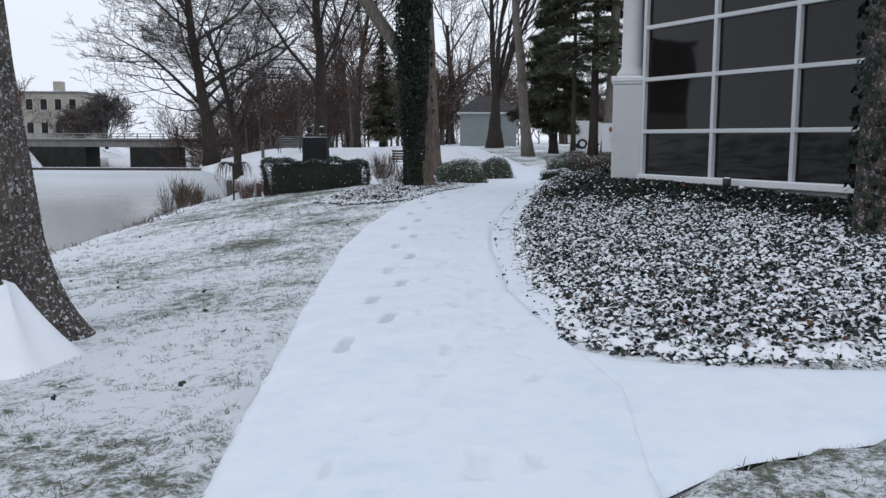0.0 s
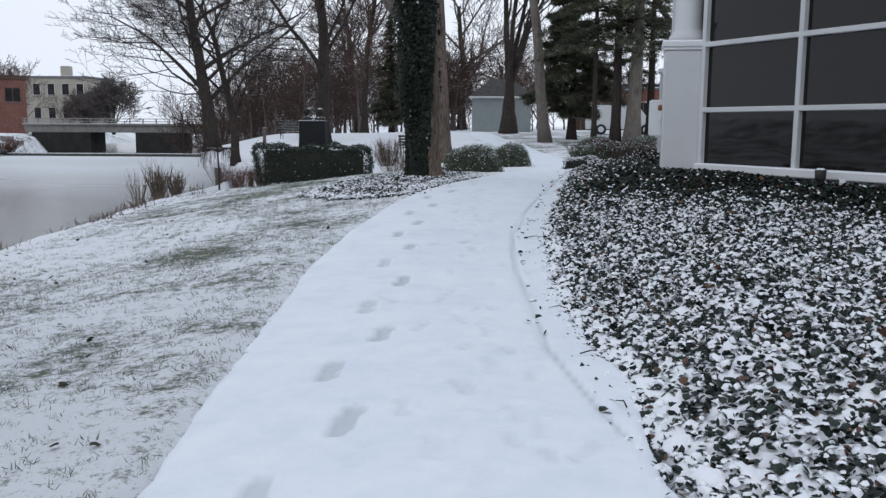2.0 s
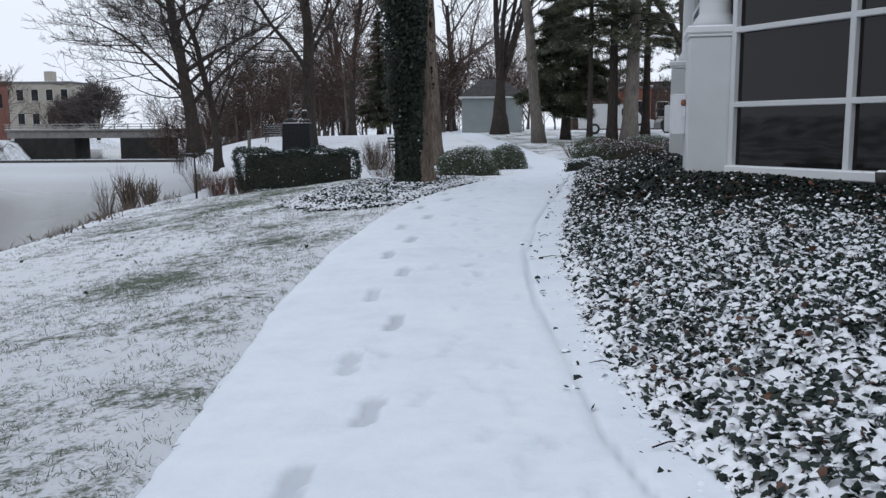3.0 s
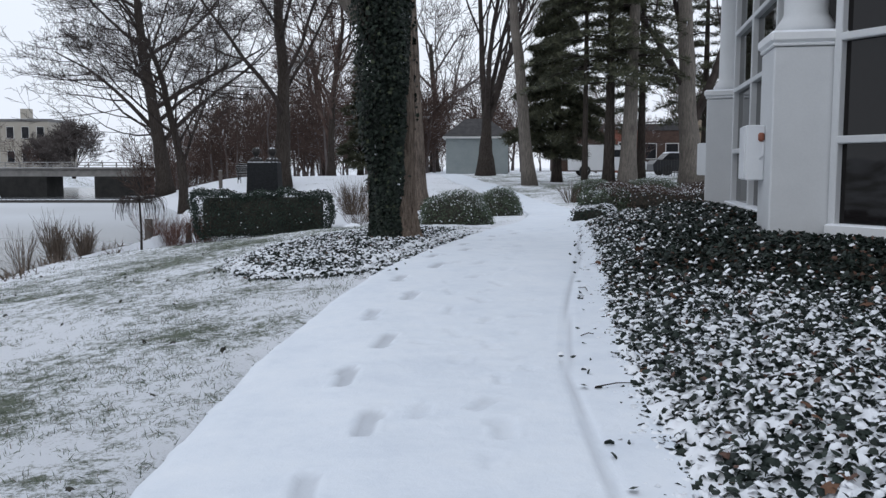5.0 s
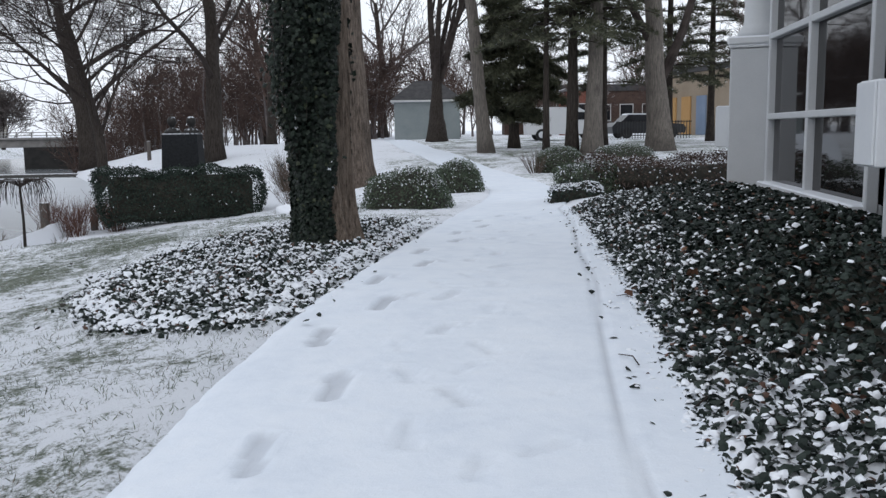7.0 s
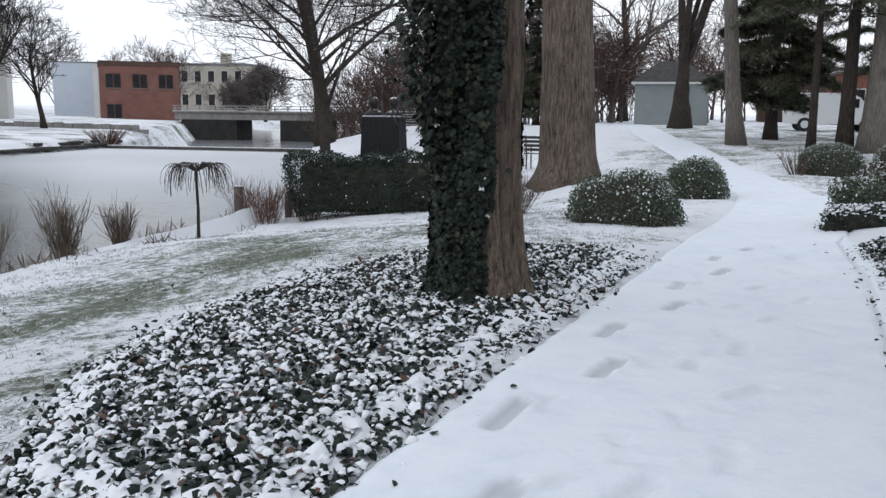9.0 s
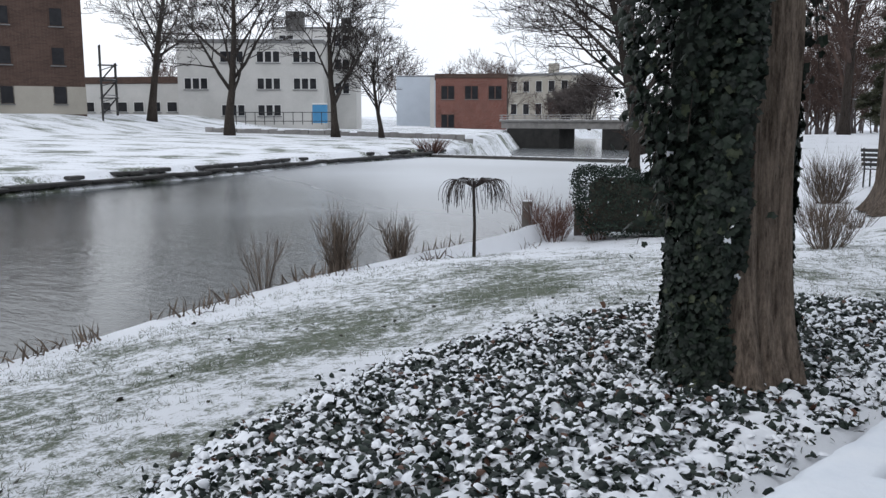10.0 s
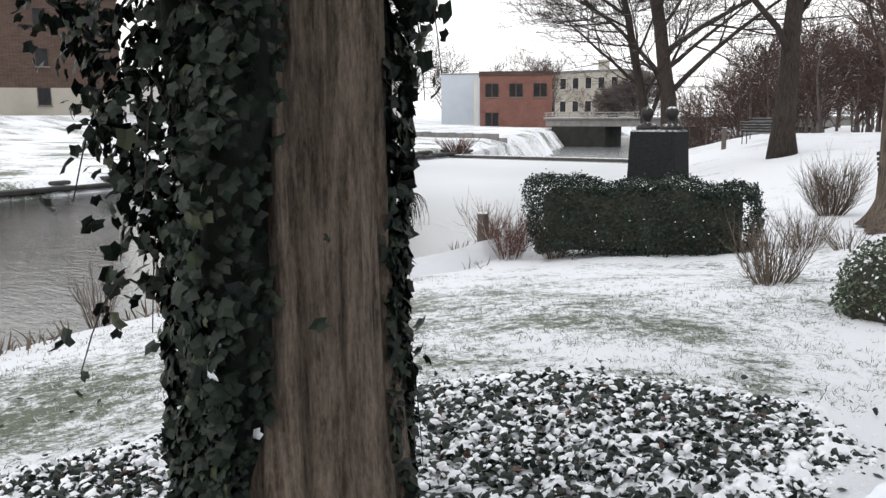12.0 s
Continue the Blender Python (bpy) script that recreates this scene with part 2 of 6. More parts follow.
M_ROOF = plain("dark_shingles", (0.035, 0.035, 0.038), (0.09, 0.088, 0.09), 3, 0.9, 0.4, 20, snow=0.25)
M_SHINGLE = plain("bare_shingles", (0.030, 0.030, 0.033), (0.075, 0.072, 0.072), 3, 0.9, 0.4, 20)
M_ROOF_SNOW = plain("snowy_roofing", (0.12, 0.12, 0.12), (0.2, 0.2, 0.2), 1, 0.9, 0.3, 20, snow=1.0)
M_FARGLASS = plain("far_window_panes", (0.010, 0.010, 0.012), (0.035, 0.036, 0.04), 0.8, 0.25, 0.0, 10, spec=0.12)
M_IRON = plain("black_iron", (0.012, 0.012, 0.012), (0.035, 0.034, 0.033), 10, 0.55, 0.1, 40, snow=0.6)
M_VAN = plain("white_car_paint", (0.66, 0.67, 0.68), (0.72, 0.73, 0.74), 1.0, 0.3, 0.0, 20)
M_RUBBER = plain("tyre_rubber", (0.012, 0.012, 0.012), (0.03, 0.03, 0.03), 10, 0.8)
M_BLUE = plain("blue_plastic", (0.05, 0.22, 0.42), (0.08, 0.27, 0.48), 2, 0.5)
M_TRIM = plain("pale_trim", (0.58, 0.58, 0.57), (0.68, 0.68, 0.66), 2, 0.6)


# ---- mesh tools ----
class Mesh:
    """Gathers vertices and faces, in metres, and links them as one object."""

    def __init__(self):
        self.v, self.f, self.k = [], [], 0

    def put(self, v, f):
        v = np.asarray(v, float).reshape(-1, 3)
        self.v.append(v)
        self.f.extend(tuple(i + self.k for i in q) for q in f)
        self.k += len(v)
        return self

    def box(self, c, s, turn=0.0, bevel=0.0):
        """A box about c of size s turned about z by degrees; bevel chamfers its upright and level edges."""
        a = radians(turn)
        rot = np.array([[math.cos(a), -math.sin(a), 0], [math.sin(a), math.cos(a), 0], [0, 0, 1]])
        h = np.asarray(s, float) / 2
        if bevel <= 0:
            p = np.array([[x, y, z] for z in (-1, 1) for x, y in ((-1, -1), (1, -1), (1, 1), (-1, 1))], float) * h
            fs = [(3, 2, 1, 0), (4, 5, 6, 7)] + [(i, (i + 1) % 4, 4 + (i + 1) % 4, 4 + i) for i in range(4)]
        else:
            b = bevel

            def ring(hx, hy, z):
                return [[-hx + b, -hy, z], [hx - b, -hy, z], [hx, -hy + b, z], [hx, hy - b, z], [hx - b, hy, z], [-hx + b, hy, z], [-hx, hy - b, z], [-hx, -hy + b, z]]
            p = np.array(ring(h[0] - b, h[1] - b, -h[2]) + ring(h[0], h[1], -h[2] + b) + ring(h[0], h[1], h[2] - b) + ring(h[0] - b, h[1] - b, h[2]), float)
            fs = [tuple(range(7, -1, -1)), tuple(range(24, 32))]
            for r in range(3):
                fs += [(8 * r + i, 8 * r + (i + 1) % 8, 8 * r + 8 + (i + 1) % 8, 8 * r + 8 + i) for i in range(8)]
        return self.put(p @ rot.T + np.asarray(c, float), fs)

    def tube(self, pts, rads, sides=8, caps=True, rough=0.0):
        pts = np.asarray(pts, float)
        n = len(pts)
        d = np.gradient(pts, axis=0)
        d /= np.linalg.norm(d, axis=1)[:, None] + 1e-9
        ref = np.array([0, 0, 1.0]) if abs(d[0, 2]) < 0.8 else np.array([1.0, 0, 0])
        a = np.cross(d, ref)
        a /= np.linalg.norm(a, axis=1)[:, None] + 1e-9
        b = np.cross(d, a)
        th = np.arange(sides) * 2 * math.pi / sides
        r = np.asarray(rads, float)[:, None, None] * np.ones((n, sides, 1))
        if rough:
            r = r * (1 + rough * np.random.randn(n, sides, 1))
        v = pts[:, None, :] + r * (np.cos(th)[None, :, None] * a[:, None, :] + np.sin(th)[None, :, None] * b[:, None, :])
        f = [(i * sides + j, i * sides + (j + 1) % sides, (i + 1) * sides + (j + 1) % sides, (i + 1) * sides + j) for i in range(n - 1) for j in range(sides)]
        if caps:
            f += [tuple(range(sides - 1, -1, -1)), tuple(range((n - 1) * sides, n * sides))]
        return self.put(v, f)

    def lathe(self, c, profile, sides=24):
        """A turned form: (radius, z) pairs about the upright through c."""
        th = np.arange(sides) * 2 * math.pi / sides
        v = [[c[0] + r * math.cos(t), c[1] + r * math.sin(t), c[2] + z] for r, z in profile for t in th]
        n = len(profile)
        f = [(i * sides + j, i * sides + (j + 1) % sides, (i + 1) * sides + (j + 1) % sides, (i + 1) * sides + j) for i in range(n - 1) for j in range(sides)]
        f += [tuple(range(sides - 1, -1, -1)), tuple(range((n - 1) * sides, n * sides))]
        return self.put(v, f)

    def scatter(self, tv, tf, pos, rot, scale):
        """Many copies of one small form, joined: rot is (n, 3, 3)."""
        tv = np.asarray(tv, float)
        n, k = len(pos), len(tv)
        v = np.einsum("nij,kj->nki", rot, tv) * np.asarray(scale, float).reshape(n, 1, 1) + np.asarray(pos, float)[:, None, :]
        self.v.append(v.reshape(-1, 3))
        for q in tf:
            idx = (np.array(q)[None, :] + (np.arange(n) * k)[:, None] + self.k)
            self.f.extend(map(tuple, idx.tolist()))
        self.k += n * k
        return self

    def make(self, name, material, parent=None, smooth=False, label="", attrs=None):
        me = bpy.data.meshes.new(name)
        me.from_pydata(np.concatenate(self.v).tolist(), [], self.f)
        me.materials.append(material)
        if smooth:
            me.polygons.foreach_set("use_smooth", [True] * len(me.polygons))
        for key, vals in (attrs or {}).items():
            at = me.attributes.new(key, "FLOAT", "POINT")
            at.data.foreach_set("value", np.asarray(vals, np.float32).ravel())
        me.update()
        ob = new(name, me)
        if parent is not None:
            ob.parent = parent
        if label:
            ob["label"] = label
        return ob


def thing(name, label, category, group="", kind="", at=(0, 0, 0)):
    """An empty at the base of a thing that parents its parts."""
    ob = new(name)
    ob.location = at
    return tagged(ob, label, category, group, kind)


def interp(v, table):
    xs, ys = zip(*table)
    return np.interp(v, xs, ys)


def smooth01(a, b, v):
    t = np.clip((np.asarray(v, float) - a) / (b - a), 0, 1)
    return t * t * (3 - 2 * t)


def fbm(x, y, scale, seed=0):
    """Cheap smooth noise over arrays, about -1 to 1."""
    rs = np.random.RandomState(seed)
    out = np.zeros(np.broadcast(x, y).shape)
    for o in range(5):
        a, ph = rs.rand() * 6.28, rs.rand(4) * 6.28
        k = (2 ** o) / scale
        u, w = x * math.cos(a) + y * math.sin(a), -x * math.sin(a) + y * math.cos(a)
        out += (np.sin(u * k * 2.1 + ph[0] + 1.3 * np.sin(w * k * 1.3 + ph[1])) + np.sin(w * k * 1.8 + ph[2] + 1.1 * np.sin(u * k * 1.7 + ph[3]))) * 0.5 ** (o + 1)
    return out * 0.6


def turns(n, tilt, rs, up_axis=None):
    """n random rotations: spun about z, then tipped by up to tilt radians."""
    a, b, c = rs.rand(n) * 6.283, rs.randn(n) * tilt, rs.randn(n) * tilt
    ca, sa, cb, sb, cc, sc = np.cos(a), np.sin(a), np.cos(b), np.sin(b), np.cos(c), np.sin(c)
    o, l = np.zeros(n), np.ones(n)
    Z = np.stack([ca, -sa, o, sa, ca, o, o, o, l], 1).reshape(n, 3, 3)
    X = np.stack([l, o, o, o, cb, -sb, o, sb, cb], 1).reshape(n, 3, 3)
    Y = np.stack([cc, o, sc, o, l, o, -sc, o, cc], 1).reshape(n, 3, 3)
    return X @ Y @ Z


def facing(normals, rs, jitter=0.4):
    """Rotations whose z looks along the normals, with some jitter and a random spin."""
    n = len(normals)
    z = normals + rs.randn(n, 3) * jitter
    z /= np.linalg.norm(z, axis=1)[:, None]
    r = rs.randn(n, 3)
    x = np.cross(r, z)
    x /= np.linalg.norm(x, axis=1)[:, None]
    y = np.cross(z, x)
    return np.stack([x, y, z], 2)


LEAF_V = [(0, -0.14, 0), (0.34, -0.34, -0.06), (0.46, -0.02, -0.03), (0.56, 0.34, -0.10), (0.30, 0.50, -0.01), (0, 0.90, -0.14), (-0.30, 0.50, -0.01), (-0.56, 0.34, -0.10), (-0.46, -0.02, -0.03), (-0.34, -0.34, -0.06), (0, 0.2, 0.07)]
LEAF_F = [(10, i, i + 1) for i in range(9)] + [(10, 9, 0)]
BED_V = [(0, -0.25, 0), (0.5, -0.12, -0.08), (0.46, 0.38, -0.06), (0, 0.85, -0.14), (-0.46, 0.38, -0.06), (-0.5, -0.12, -0.08), (0, 0.2, 0.07)]
BED_F = [(6, i, (i + 1) % 6) for i in range(6)]
SMALL_V = [(0, -0.5, 0), (0.3, 0, 0.05), (0, 0.5, -0.05), (-0.3, 0, 0.05)]
SMALL_F = [(0, 1, 2, 3)]
CAPS = []
for k in range(4):
    cr = np.random.RandomState(600 + k)
    ang = np.sort(np.arange(9) * 0.698 + cr.randn(9) * 0.16)
    rr_ = 0.5 * (0.72 + 0.5 * cr.rand(9))
    low = [(rr_[i] * math.cos(ang[i]), 0.72 * rr_[i] * math.sin(ang[i]), -0.06 + 0.05 * cr.randn()) for i in range(9)]
    high = [(0.62 * x + 0.03 * cr.randn(), 0.62 * y, 0.15 + 0.05 * cr.rand()) for x, y, _ in low]
    CAPS.append((low + high, [(i, (i + 1) % 9, 9 + (i + 1) % 9, 9 + i) for i in range(9)] + [tuple(range(9, 18))]))
CAP_V, CAP_F = CAPS[0]
BLADE_V = [(-0.05, 0, 0), (0.05, 0, 0), (0.035, 0.16, 0.5), (0.0, 0.5, 0.86), (-0.03, 0.16, 0.5)]
BLADE_F = [(0, 1, 2, 4), (4, 2, 3)]


# ---- the lie of the land ----
RISE = [(-30, 0.0), (8, 0.0), (12, 0.13), (15.5, 0.27), (18, 0.25), (20.5, 0.20), (24, 0.10), (28, 0.03), (35, 0.22), (42, 0.48), (60, 0.74), (110, 0.9), (400, 1.2)]
BANK = [(-60, -5.0), (5, -5.6), (13, -6.4), (18, -6.95), (22, -7.6), (27, -7.7), (31, -8.4), (38, -10.2), (46, -13.0), (53, -16.3), (60, -19.7), (66, -22), (100, -27), (128, -34), (170, -46), (400, -90)]
FAR_BANK = [(-60, -22), (10, -24.5), (27, -25.9), (34, -27.3), (46, -30.3), (57, -32.0), (66, -36.0), (100, -54), (128, -69), (170, -90), (400, -150)]
LEFT_EDGE = [(-6, -0.2), (2.9, -0.70), (4.4, -0.86), (7.1, -1.15), (10, -1.36), (12, -1.34), (13.6, -1.16), (14.6, -1.0), (15.8, -0.76), (17.5, -0.44), (19.8, -0.02), (22, 0.35), (26, 1.1), (28.5, 1.35), (30, 1.3), (35, 0.65), (48, -0.95), (70, -2.6), (95, -4.2)]
RIGHT_EDGE = [(-6, 2.2), (2.6, 0.98), (4.4, 1.1), (5.6, 0.86), (7.4, 0.54), (9.5, 0.43), (11.4, 0.42), (13.0, 0.6), (15.6, 1.0), (17, 1.2), (19.5, 1.54), (21.5, 1.75), (26, 3.0), (30, 2.7), (35, 1.95), (48, 0.55), (70, -1.0), (95, -2.4)]
WATER_Z = -0.84


def verge(y):
    """Width of the snowy strip between the paving and the ivy."""
    return 0.45 * smooth01(5.4, 7.6, y) * (1 - smooth01(19.5, 22.5, y))


def in_path(x, y):
    return (x > interp(y, LEFT_EDGE)) & (x < interp(y, RIGHT_EDGE) + verge(y)) & (y < 95)


def spur_low(x):
    return interp(x, [(0.5, 2.7), (0.94, 3.05), (1.38, 3.47), (2.13, 3.8), (4, 4.1), (9, 4.3)])


def spur_high(x):
    return interp(x, [(0.5, 6.3), (0.82, 5.55), (1.18, 5.12), (1.64, 4.97), (2.6, 4.93), (5, 5.1), (9, 5.3)])


def land(x, y):
    """Height of the ground."""
    x, y = np.asarray(x, float), np.asarray(y, float)
    z = interp(y, RISE) + 0 * x
    bank, far = interp(y, BANK), interp(y, FAR_BANK)
    # the lawn falls to the river
    t = np.clip((bank + 5.6 - x) / 5.6, 0, 1)
    z = z + (-0.50 - z) * t ** 1.15
    # hollow where the hedge stands
    z = z - 0.34 * smooth01(22, 28, y) * smooth01(-0.9, -3.0, x) * (1 - smooth01(35, 46, y))
    # the park sinks towards the bridge
    z = z - 0.75 * smooth01(52, 90, y) * smooth01(-5, -16, x)
    # planted bed climbs towards the building
    z = z + 0.26 * smooth01(0.9, 3.2, x) * smooth01(5.2, 8, y) * (1 - smooth01(22, 27, y))
    # river bed and the far shore
    z = np.where(x < bank, -0.50 - 1.1 * smooth01(0, 1.3, bank - x), z)
    shore = interp(far - x, [(-3.0, -1.6), (-0.2, -1.0), (0.0, -0.70), (0.9, -0.62), (1.0, -0.36), (2.0, -0.30), (14, 0.0), (30, 0.35), (42, 1.95), (70, 2.0), (300, 2.5)])
    z = np.where(x < far + 3.0, shore, z)
    # below the weir the bed drops
    z = np.where((x < bank) & (x > far + 0.2) & (y > 60), -4.4, z)
    return z


def roughness(x, y):
    return fbm(x, y, 0.9, 3) * 0.03 + fbm(x, y, 0.25, 4) * 0.012


def axis(parts):
    out = []
    for a, b, n in parts:
        out += list(np.linspace(a, b, n, endpoint=False))
    return np.array(out + [parts[-1][1]])


gx = axis([(-2500, -400, 8), (-400, -120, 10), (-120, -40, 40), (-40, -23, 68), (-23, -9, 28), (-9, 3, 100), (3, 9, 30), (9, 40, 40), (40, 300, 20), (300, 2500, 8)])
gy = axis([(-800, -40, 8), (-40, -2, 20), (-2, 2, 12), (2, 32, 220), (32, 80, 90), (80, 160, 40), (160, 500, 20), (500, 3000, 8)])
GX, GY = np.meshgrid(gx, gy)
GZ = land(GX, GY)
near = (GX > -45) & (GX < 30) & (GY < 90)
GZ = GZ + np.where(near, roughness(GX, GY), 0)
spur = (GX > 0.6) & (GX < 9) & (GY > spur_low(GX)) & (GY < spur_high(GX))
GZ = GZ - np.where(in_path(GX, GY) | spur, 0.05, 0.0)
# how far the turf shows through: thin snow, a greener strip beside the bed, none on drifts by the water
grass = 0.275 + 0.20 * fbm(GX, GY, 2.2, 7) + 0.20 * fbm(GX, GY, 0.6, 8)
grass += 0.30 * np.exp(-((GX + 4.2) / 1.5) ** 2 - ((GY - 20.0) / 5.5) ** 2)
grass += 0.10 * smooth01(11, 3, GY)
grass -= 0.40 * np.exp(-((GX - interp(GY, BANK)) / 0.55) ** 2)
grass -= 0.16 * smooth01(24, 34, GY) * smooth01(0.5, -2.5, GX)
grass += 0.42 * smooth01(-20, -26, GX) * (0.45 + 0.8 * fbm(GX, GY, 1.6, 31) + 0.4 * fbm(GX, GY, 0.5, 32))
grass -= 0.55 * ((GX > interp(GY, RIGHT_EDGE) - 0.1) & (GX < interp(GY, RIGHT_EDGE) + 0.45) & (GY > 5) & (GY < 24))
grass += 0.15 * smooth01(31, 36, GY) * smooth01(-2.0, 1.0, GX) * (1 - smooth01(65, 85, GY))
grass -= 0.5 * smooth01(-0.75, -0.55, GX - interp(GY, LEFT_EDGE)) * smooth01(14.3, 15.0, GY) * (GY < 21.5)
grass -= 0.14 * np.exp(-((np.abs(GX - interp(GY, LEFT_EDGE))) / 0.10) ** 2) * (GY < 30)
nx, ny = len(gx), len(gy)
ground_mesh = Mesh().put(np.stack([GX, GY, GZ], 2).reshape(-1, 3), [(j * nx + i, j * nx + i + 1, (j + 1) * nx + i + 1, (j + 1) * nx + i) for j in range(ny - 1) for i in range(nx - 1)])
ground = tagged(ground_mesh.make("ground", M_GROUND, smooth=True, attrs={"grass": np.clip(grass, 0, 1)}), "lawn and banks under a thin cover of snow, turf showing through", "ground", kind="structure")

# river, with pale skim ice towards the weir
wx, wy = np.linspace(-75, -4, 60), np.linspace(-60, 59.2, 120)
WX, WY = np.meshgrid(wx, wy)
ice = np.clip(smooth01(24, 40, WY + 0.55 * (WX + 12)) * 0.85 + 0.15 * fbm(WX, WY, 6, 11), 0, 1) * (WY < 57)
water = Mesh().put(np.stack([WX, WY, WX * 0 + WATER_Z], 2).reshape(-1, 3), [(j * 60 + i, j * 60 + i + 1, (j + 1) * 60 + i + 1, (j + 1) * 60 + i) for j in range(119) for i in range(59)])
tagged(water.make("water", M_WATER, smooth=True, attrs={"ice": ice}), "grey river water with skim ice, mirroring the overcast sky", "river", kind="structure")

tagged(Mesh().put([(-120, 59.3, -2.95), (-10, 59.3, -2.95), (-10, 190, -2.95), (-120, 190, -2.95)], [(0, 1, 2, 3)]).make("water", M_WATER, attrs={"ice": [0.2] * 4}), "lower reach of the river beyond the weir", "river", kind="structure")

# ---- the path: snow over concrete, with one line of treads and fainter ones beside ----
py = np.concatenate([np.arange(-4, 2, 0.2), np.arange(2, 22, 0.03), np.arange(22, 95, 0.5)])
pu = np.linspace(0, 1, 80)
PL, PR = interp(py, LEFT_EDGE), interp(py, RIGHT_EDGE) + verge(py)
PX = PL[:, None] + (PR - PL)[:, None] * pu[None, :]
PY = py[:, None] + 0 * PX
rag = fbm(PY, PY * 0.3, 0.5, 21) * 0.018 + fbm(PY, PY * 0.7, 0.13, 22) * 0.014
PX = PX + rag * np.clip(1 - pu[None, :] * 9, 0, 1)
tread = np.zeros_like(PX)
dip = np.zeros_like(PX)
TRACK = [(2, -0.30), (5, -0.43), (7.5, -0.46), (9.5, -0.57), (12, -0.69), (14, -0.64), (15.2, -0.50), (16.2, -0.34), (17.3, -0.12), (20, 0.55), (25, 1.6)]


def tread_at(cx, cy, ang, length, width, depth, dark):
    s = np.abs(PY - cy) < 0.4
    dx, dy = PX[s] - cx, PY[s] - cy
    u, w = dx * math.cos(ang) + dy * math.sin(ang), -dx * math.sin(ang) + dy * math.cos(ang)
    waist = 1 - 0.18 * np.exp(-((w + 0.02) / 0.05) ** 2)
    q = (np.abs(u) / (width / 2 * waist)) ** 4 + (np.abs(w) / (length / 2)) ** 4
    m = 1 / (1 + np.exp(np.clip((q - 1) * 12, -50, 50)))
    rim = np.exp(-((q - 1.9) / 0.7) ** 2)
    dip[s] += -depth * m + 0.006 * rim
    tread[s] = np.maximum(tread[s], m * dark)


rs = np.random.RandomState(5)
yy, k = 5.37, 0
while yy < 21.5:
    side = 1 if k % 2 else -1
    slope = (interp(yy + 0.3, TRACK) - interp(yy - 0.3, TRACK)) / 0.6
    bold = 0.62 + 0.3 * rs.rand()
    tread_at(interp(yy, TRACK) + side * 0.095 + rs.randn() * 0.015, yy, -math.atan(slope) - 0.05 - side * 0.05, 0.36 + 0.06 * rs.rand(), 0.098, 0.018, bold)
    if rs.rand() < 0.45:
        tread_at(interp(yy, TRACK) + side * 0.095 + 0.17 + rs.randn() * 0.03, yy + 0.16, -math.atan(slope) + rs.randn() * 0.3, 0.24, 0.075, 0.008, 0.25)
    yy += 0.755 + rs.randn() * 0.02
    k += 1
# older, half-filled prints and scuffs across the rest of the way
yy, k = 2.3, 0
while yy < 21:
    side = 1 if k % 2 else -1
    old = rs.rand()
    tread_at(interp(yy, TRACK) + (0.62 if yy > 5 else 0.45) + side * 0.12 + rs.randn() * 0.07, yy, rs.randn() * 0.3, 0.20 + 0.12 * rs.rand(), 0.075 + 0.03 * rs.rand(), 0.006 + 0.008 * old, 0.06 + 0.34 * old ** 3)
    if rs.rand() < 0.75:
        tread_at(interp(yy, TRACK) + 0.25 + 0.85 * rs.rand(), yy + rs.rand() * 0.3, rs.randn() * 0.7, 0.10 + 0.16 * rs.rand(), 0.05 + 0.03 * rs.rand(), 0.004 + 0.007 * rs.rand(), 0.05 + 0.22 * rs.rand() ** 2)
    if yy < 6 and rs.rand() < 0.7:
        tread_at(-0.45 + 1.2 * rs.rand(), yy + rs.rand() * 0.3, rs.randn() * 0.6, 0.09 + 0.10 * rs.rand(), 0.06, 0.008, 0.15 + 0.3 * rs.rand())
    yy += 0.30 + rs.rand() * 0.14
    k += 1
PZ = land(PX, PY) + 0.022 + dip + fbm(PX, PY, 0.35, 31) * 0.004
PZ -= 0.014 * np.exp(-((PX - interp(py, RIGHT_EDGE)[:, None]) / 0.02) ** 2) * (PY > 5.5)
# no tread here: shade of the edge crease painted through the tread mask
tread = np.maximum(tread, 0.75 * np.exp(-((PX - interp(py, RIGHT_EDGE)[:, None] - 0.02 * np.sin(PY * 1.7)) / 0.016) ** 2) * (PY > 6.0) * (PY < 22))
PZ[:, 0] -= 0.04
PZ[:, 1] -= 0.016
PZ[:, 2] -= 0.006
PZ[:, -1] -= 0.03
n_u = len(pu)
path = Mesh().put(np.stack([PX, PY, PZ], 2).reshape(-1, 3), [(j * n_u + i, j * n_u + i + 1, (j + 1) * n_u + i + 1, (j + 1) * n_u + i) for j in range(len(py) - 1) for i in range(n_u - 1)])
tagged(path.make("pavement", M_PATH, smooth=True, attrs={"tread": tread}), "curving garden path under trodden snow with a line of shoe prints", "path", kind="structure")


def side_path(name, label, xs, low, high):
    """A strip of snowy paving that runs across, between two edges given over x."""
    us = np.linspace(0, 1, 14)
    lo, hi = low(xs), high(xs)
    Y = lo[:, None] + (hi - lo)[:, None] * us[None, :]
    X = xs[:, None] + 0 * Y
    Z = land(X, Y) + 0.017 + fbm(X, Y, 0.4, 33) * 0.004
    Z[:, 0] -= 0.05
    Z[:, -1] -= 0.05
    m = Mesh().put(np.stack([X, Y, Z], 2).reshape(-1, 3), [(j * 14 + i, (j + 1) * 14 + i, (j + 1) * 14 + i + 1, j * 14 + i + 1) for j in range(len(xs) - 1) for i in range(13)])
    return tagged(m.make(name, M_PATH, smooth=True, attrs={"tread": Z * 0}), label, "path", kind="structure")


